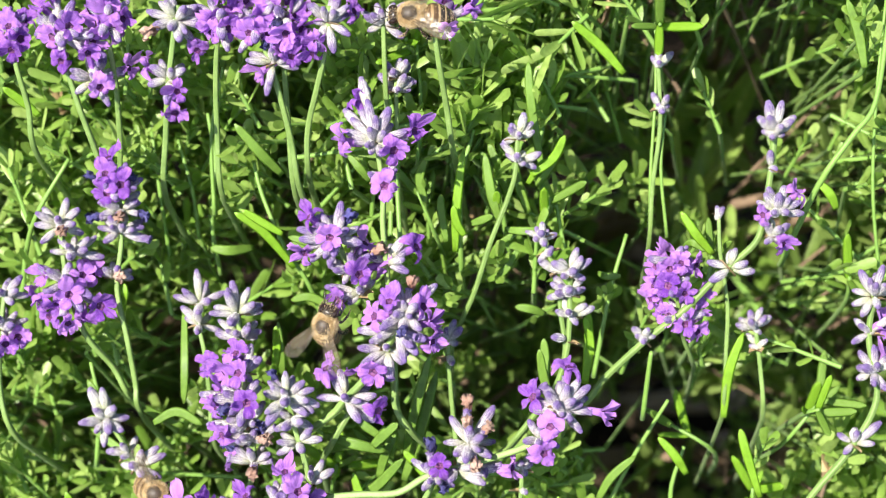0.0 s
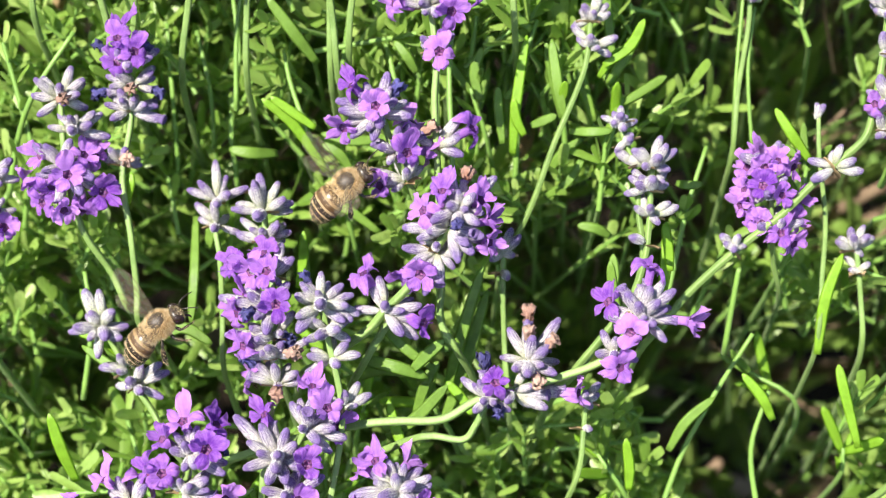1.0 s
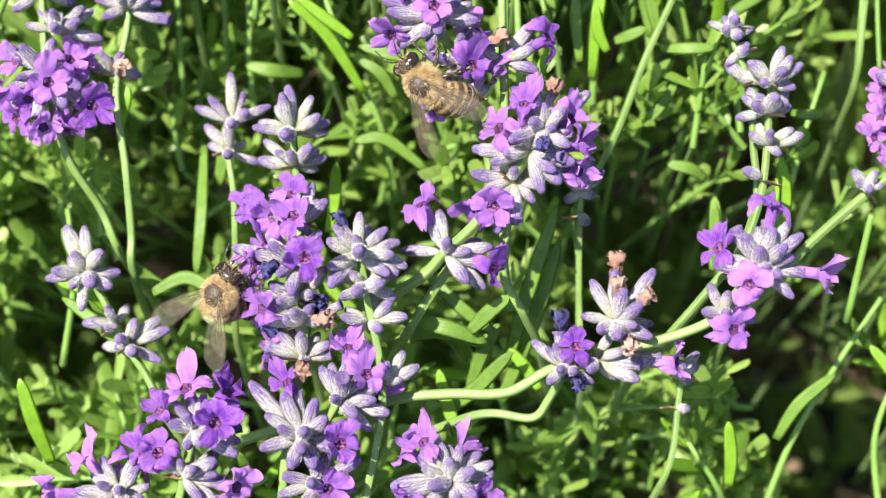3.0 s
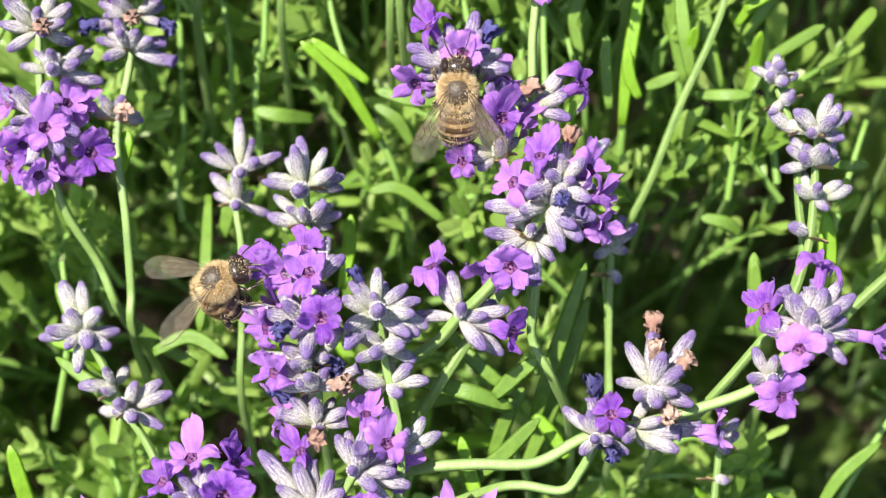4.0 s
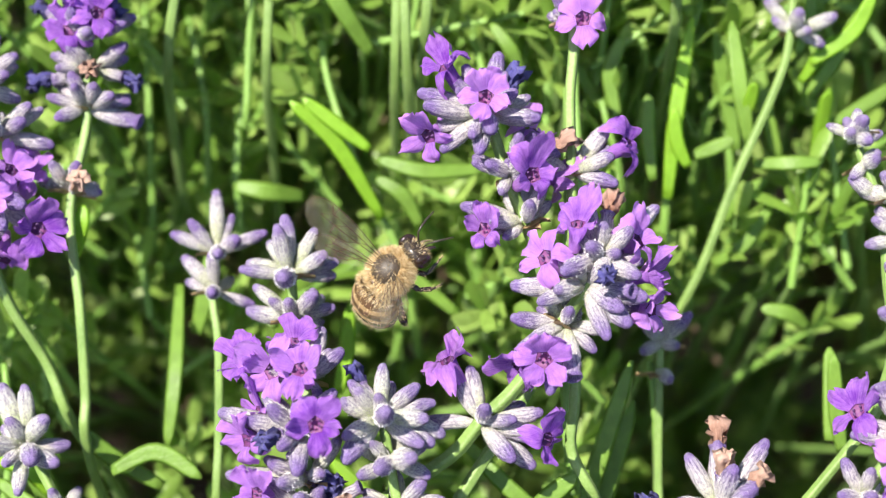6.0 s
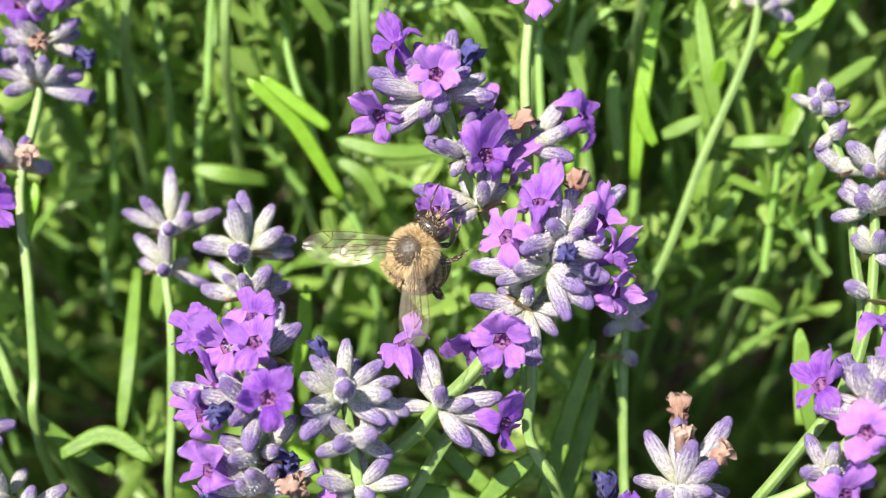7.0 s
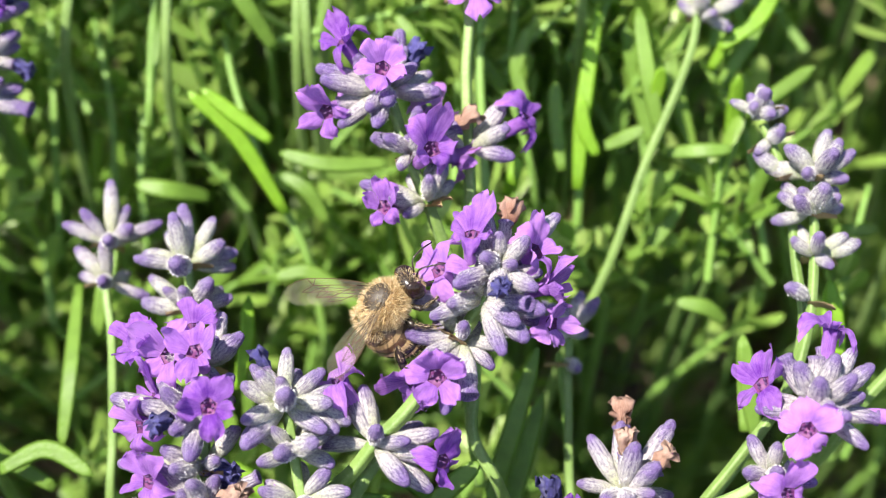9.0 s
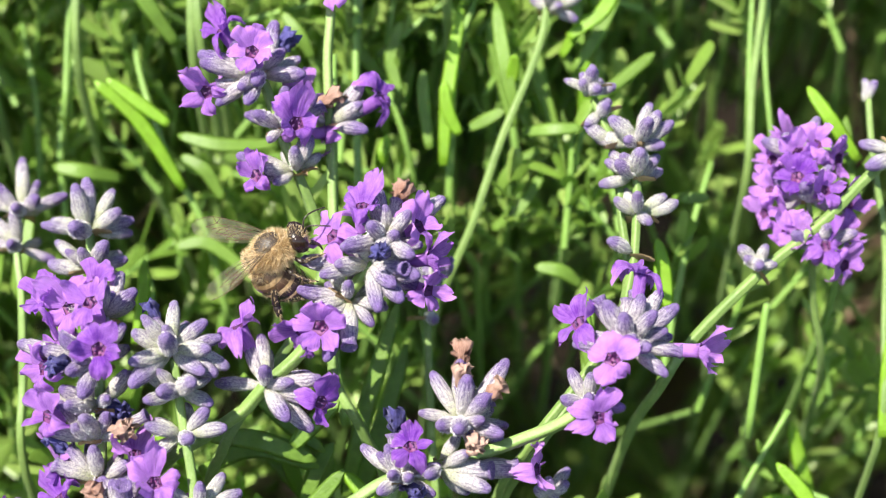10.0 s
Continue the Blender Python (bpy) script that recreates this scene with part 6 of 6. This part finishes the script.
    # legs: thigh, shin and foot, each straight, with bristles
    for s in (-1, 1):
        part("fore_leg", leg(rng, mirrored([(0.8, 1.3, -1.4), (1.75, 2.0, -2.0), (1.35, 3.2, -2.7), (0.95, 4.0, -3.3)], s), [(0.20, 0.27), (0.19, 0.20), (0.13, 0.06)]), bee)
        part("middle_leg", leg(rng, mirrored([(0.9, 0.1, -1.6), (2.3, 0.5, -2.0), (2.6, 1.2, -3.4), (2.5, 1.9, -4.5)], s), [(0.22, 0.28), (0.20, 0.24), (0.15, 0.06)]), bee)
        part("hind_leg", leg(rng, mirrored([(0.9, -1.1, -1.6), (2.2, -1.9, -2.1), (2.5, -3.0, -3.9), (2.4, -3.6, -5.3), (2.3, -3.9, -6.4)], s), [(0.24, 0.30), (0.26, 0.46), (0.42, 0.34), (0.14, 0.07)]), bee)
    for name, long, wide, root in (("fore_wing", 8.6, 2.9, (1.15, 0.7, 1.35)), ("hind_wing", 6.0, 2.0, (1.15, -0.3, 1.15))):
        v, f, vv, vf = wing_mesh(long, wide)
        for s in (-1, 1):
            me = mesh_of(name, scaled([(-x * s * -1, y, z) for x, y, z in v]), f if s > 0 else [t[::-1] for t in f], [WING])
            wing = part(name, me, bee, Matrix.Translation(Vector((root[0] * s, root[1], root[2])) * MM * 1.08), "clear smoky wing")
            part("vein", mesh_of("vein", scaled([(-x * s * -1, y, z) for x, y, z in vv]), vf, [VEIN], None, False), wing)["kind"] = "stuff"
    return bee


def bee_pose(u, v, w, heading, rise, roll):
    """heading: degrees up from the right along the bush's flank; rise: head lifted out of the bush; roll: back turned to the bee's left."""
    a, b, c = radians(heading), radians(rise), radians(roll)
    out = -IN
    h = (RIGHT * math.cos(a) + UP * math.sin(a)) * math.cos(b) + out * math.sin(b)
    n = (out - h * out.dot(h)).normalized()
    n = n * math.cos(c) + n.cross(h) * math.sin(c)
    m = Matrix((h.cross(n), h, n)).transposed().to_4x4()
    return Matrix.Translation(at(u, v, w)) @ m


bee = honeybee()
bees = [bee, copy_thing(bee, Matrix.Identity(4)), copy_thing(bee, Matrix.Identity(4))]
bees[2]["label"] = "honeybee with a banded abdomen clinging to a lavender spike"


def wing_pose(wing, folded, index):
    """folded 1: resting in a V over the back; 0: beating."""
    side = 1 if wing.location.x > 0 else -1
    hind = wing.name.startswith("hind")
    spread = (41 if hind else 32) * folded + (66 if hind else 86) * (1 - folded)
    lift = 14 * folded + (48 - 8 * hind) * (1 - folded)
    return Matrix.Translation(wing.location) @ pose(0, 0, 0, 0, 0, spread * side) @ pose(0, 0, 0, -lift, 12 * side, 0)


ROUTE_A = [(0, 0.2, 4.2, -12.0, 72, 24, 12, 45),
    (0.5, -1.0, 3.2, -12.0, 82, 20, 5, 15),
    (0.8, 1.1, 4.6, -12.0, 40, 5, 20, 15),
    (1, -3.0, 8.6, -12.0, 36, 8, 20, 10),
    (1.2, 2.7, 8.0, -12.0, 60, 30, 10, 40),
    (1.5, 5.4, 8.1, -11.0, 66, 40, 5, 60),
    (2, 6.0, 9.7, -10.0, 75, 42, 0, 60),
    (2.5, 3.2, 8.1, -13.0, 108, 52, 5, 70),
    (2.7, 0.5, 9.1, -14.0, 148, 12, 42, 35),
    (3.8, 0.8, 13.3, -14.0, 90, 26, 0, 15),
    (4, 1.4, 14.8, -14.0, 92, 26, 0, 15),
    (4.5, 1.5, 14.9, -14.0, 97, 24, 0, 15),
    (5, 2.0, 15.1, -14.0, 88, 20, 0, 12),
    (5.2, -7.6, 21.9, -16.0, 98, 8, 0, 0),
    (5.5, -15.0, 17.7, -16.0, 60, 0, 10, 5),
    (5.9, -10.4, 3.3, -14.0, 40, 15, 20, 30),
    (6.3, -0.8, 2.2, -13.0, 56, 24, 18, 75),
    (6.5, -0.7, 2.1, -13.0, 58, 22, 18, 75),
    (7, -0.3, 1.7, -13.0, 56, 24, 18, 75),
    (7.5, -1.4, 1.8, -13.0, 54, 24, 18, 72),
    (7.8, -2.2, 2.4, -14.0, 60, 20, 14, 40),
    (8, -5.2, 9.8, -14.0, 40, 4, 40, 5),
    (8.2, -9.5, 12.3, -14.0, 35, 4, 50, 5),
    (8.5, 2.5, 4.2, -14.0, 42, 4, 52, 5),
    (8.7, 5.1, -4.2, -14.0, 50, 15, 45, 40),
    (9, 2.7, -3.0, -14.0, 45, 18, 42, 80),
    (9.5, 4.7, -2.2, -14.0, 38, 18, 42, 84),
    (10, 5.5, -2.7, -14.0, 32, 16, 42, 86)]
ROUTE_B = [(0, -35.6, -28.4, -7.0, -20, 18, 10, 45),
    (0.5, -35.1, -27.0, -10.0, 0, 15, 20, 25),
    (0.8, -38.3, -18.7, -10.0, 25, 0, 20, 5),
    (1, -33.8, -13.5, -12.0, 36, 5, 35, 10),
    (1.2, -27.4, -15.5, -12.0, 30, 20, 20, 40),
    (1.5, -25.8, -17.8, -13.0, 45, 30, 10, 70),
    (1.7, -25.3, -18.0, -13.5, 76, 45, 42, 85),
    (2, -23.4, -18.3, -14.0, 62, 28, 18, 74),
    (2.5, -23.6, -18.9, -14.0, 66, 26, 20, 74),
    (2.7, -24.3, -18.4, -14.0, 66, 26, 20, 74),
    (3.8, -27.6, -9.7, -14.0, 42, 24, 28, 74),
    (4, -27.0, -8.0, -14.0, 34, 24, 34, 74),
    (4.5, -27.8, -8.3, -14.0, 22, 22, 40, 78),
    (5, -28.4, -8.4, -14.0, 22, 22, 40, 78),
    (5.2, -28.6, -8.4, -14.0, 25, 22, 35, 70),
    (5.5, -38.0, -5.4, -16.0, 110, 0, 10, 10),
    (5.9, -75.7, 2.3, -10.0, 170, 0, 0, 5),
    (6.3, -132.6, 14.3, 0.0, 175, 0, 0, 5),
    (10, -131.9, 14.6, 4.0, 175, 10, 0, 5)]
ROUTE_C = [(0, 19.0, 60.6, -7.0, 176, 6, -20, 12),
    (10, 19.0, 60.6, -7.0, 176, 6, -20, 12)]
FLIGHT_A = [(0, 1), (0.6, 1), (0.8, 0), (1.05, 0), (1.25, 1), (5.05, 1), (5.2, 0), (6.0, 0), (6.3, 0.6), (7.7, 0.6), (7.9, 0), (8.5, 0), (8.7, 0.8), (10, 0.8)]
FLIGHT_B = [(0, 0.7), (0.6, 0.2), (1.05, 0), (1.3, 0.9), (5.2, 0.95), (5.4, 0), (6.3, 0), (7.0, 1), (10, 1)]
FLIGHT_C = [(0, 1), (10, 1)]



def sway(ob, rows):
    """Rows of seconds and of the tilt in degrees: sideways, back into the bush."""
    foot = ob.location.copy()
    turn = [(t, Matrix.Translation(foot) @ Matrix.Rotation(radians(a), 4, IN) @ Matrix.Rotation(radians(b), 4, -RIGHT)) for t, a, b in rows]
    walk(ob, turn)


def motions():
    for one, rows, flight in ((bees[0], ROUTE_A, FLIGHT_A), (bees[1], ROUTE_B, FLIGHT_B), (bees[2], ROUTE_C, FLIGHT_C)):
        walk(one, [(r[0], bee_pose(*r[1:7])) for r in rows])
        abdomen = next(o for o in one.children if o.name.startswith("abdomen"))
        walk(abdomen, [(r[0], Matrix.Translation(abdomen.location) @ pose(0, 0, 0, r[7])) for r in rows])
        for i, wing in enumerate(o for o in one.children if o.name.split(".")[0].endswith("wing")):
            walk(wing, [(t, wing_pose(wing, k, i)) for t, k in flight])
    sway(spike_middle, [(0.0, 1.09, 1.47), (0.5, 0.93, 1.3), (1.0, 0.82, 0.62), (1.5, 1.23, 1.03), (2.0, 0.65, 0.67), (2.5, -0.99, -0.27), (2.7, 2.44, 1.72), (3.8, 0.15, 0.25), (4.0, 0.03, 0.34), (4.5, 0.34, 0.65), (5.0, -0.12, 0.47), (5.2, 0.21, 0.51), (6.3, -0.41, 0.13), (6.5, -0.16, -0.55), (7.0, 0.47, -0.03), (7.5, -0.08, -0.02), (8.0, 0.91, 0.03), (8.5, -0.02, 0.14), (9.0, -0.36, -2.69), (9.5, 1.96, -1.83), (10.0, 4.3, -1.72)])
    sway(spike_upper, [(0.0, 0.21, 1.58), (0.5, 0.17, 1.25), (1.0, -0.12, 1.67), (1.5, 0.03, 0.39), (2.0, 0.06, 0.46), (2.5, -0.05, 1.2), (3.8, -0.03, 0.37), (4.0, 0.08, 0.42), (4.5, -0.12, 0.29), (5.0, 0.06, 0.37), (5.2, 0.13, 2.16), (6.3, -0.06, 0.46), (6.5, -0.09, 0.16), (7.0, -0.01, -0.09), (7.5, -0.02, -0.01), (8.0, 0.65, 1.5), (8.5, 0.55, 1.12), (9.0, 0.54, 1.14), (9.5, 0.76, 1.24), (10.0, 0.96, 0.95)])
    sway(spike_grey, [(0.0, -0.99, 1.23), (0.5, -0.73, 0.81), (1.0, -0.56, 0.62), (1.5, -0.82, -0.07), (2.0, -0.57, -0.15), (2.5, -0.64, -0.12), (2.7, -0.57, -0.22), (3.8, -0.96, -0.01), (4.0, -0.81, -0.09), (4.5, -0.89, 0.04), (5.0, -0.8, 0.22), (5.2, -1.11, 0.25), (6.3, -0.61, -0.15), (6.5, -0.26, -0.0), (7.0, 0.13, -0.22), (7.5, -0.07, -0.02), (8.0, 0.17, -0.02), (8.5, 0.3, -0.21), (9.0, 0.19, -0.5), (9.5, 0.61, -0.38), (10.0, 1.26, -1.16)])
    sway(spike_left, [(0.0, -1.17, 1.96), (0.5, -0.83, 1.54), (1.0, -0.63, 1.3), (1.5, -0.97, 0.38), (2.0, -0.74, 0.26), (2.5, -0.71, 0.13), (2.7, -0.51, -0.11), (6.3, -0.58, -0.14), (6.5, -0.26, 0.02), (7.0, 0.14, -0.21), (7.5, -0.01, -0.02), (8.0, 0.21, -0.04), (8.5, 0.35, -0.21), (9.0, 0.3, -0.46), (9.5, 0.68, -0.32), (10.0, 1.37, -1.03)])
    sway(spike_bud_tuft, [(0.0, -0.69, 1.23), (0.5, -0.52, 0.86), (1.0, -0.34, 0.79), (1.5, -0.6, 0.67), (2.0, 0.23, 0.9), (2.5, 0.13, 0.92), (2.7, 0.1, 1.11), (3.8, 0.01, 0.6), (4.0, 0.01, 0.49), (4.5, -0.22, 0.45), (5.0, 0.11, 0.55), (5.2, -0.22, 0.51), (6.3, -0.38, -0.08), (6.5, -0.13, 0.01), (7.0, 0.04, -0.09), (7.5, -0.03, 0.03), (8.0, 0.04, -0.24), (8.5, -0.0, -0.34), (9.0, 0.12, -0.4), (9.5, 0.27, -0.29), (10.0, 0.68, -0.68)])
    sway(spike_back, [(0.0, 0.43, 0.71), (0.5, 0.41, 0.41), (1.0, 0.06, 0.92), (1.5, -0.01, 0.19), (2.0, 0.09, 0.32), (2.5, 0.11, 0.46), (2.7, -0.11, 0.42), (3.8, -0.15, 0.33), (4.0, -0.1, 0.31), (4.5, -0.21, 0.29), (5.0, -0.07, 0.26), (6.3, 0.14, 0.3), (6.5, -0.06, 0.04), (7.0, -0.02, -0.09), (7.5, -0.04, 0.0), (8.0, 0.28, 0.91), (8.5, 0.08, 0.46), (9.0, 0.11, 0.53), (9.5, 0.01, 0.47), (10.0, 0.02, 0.39)])


motions()
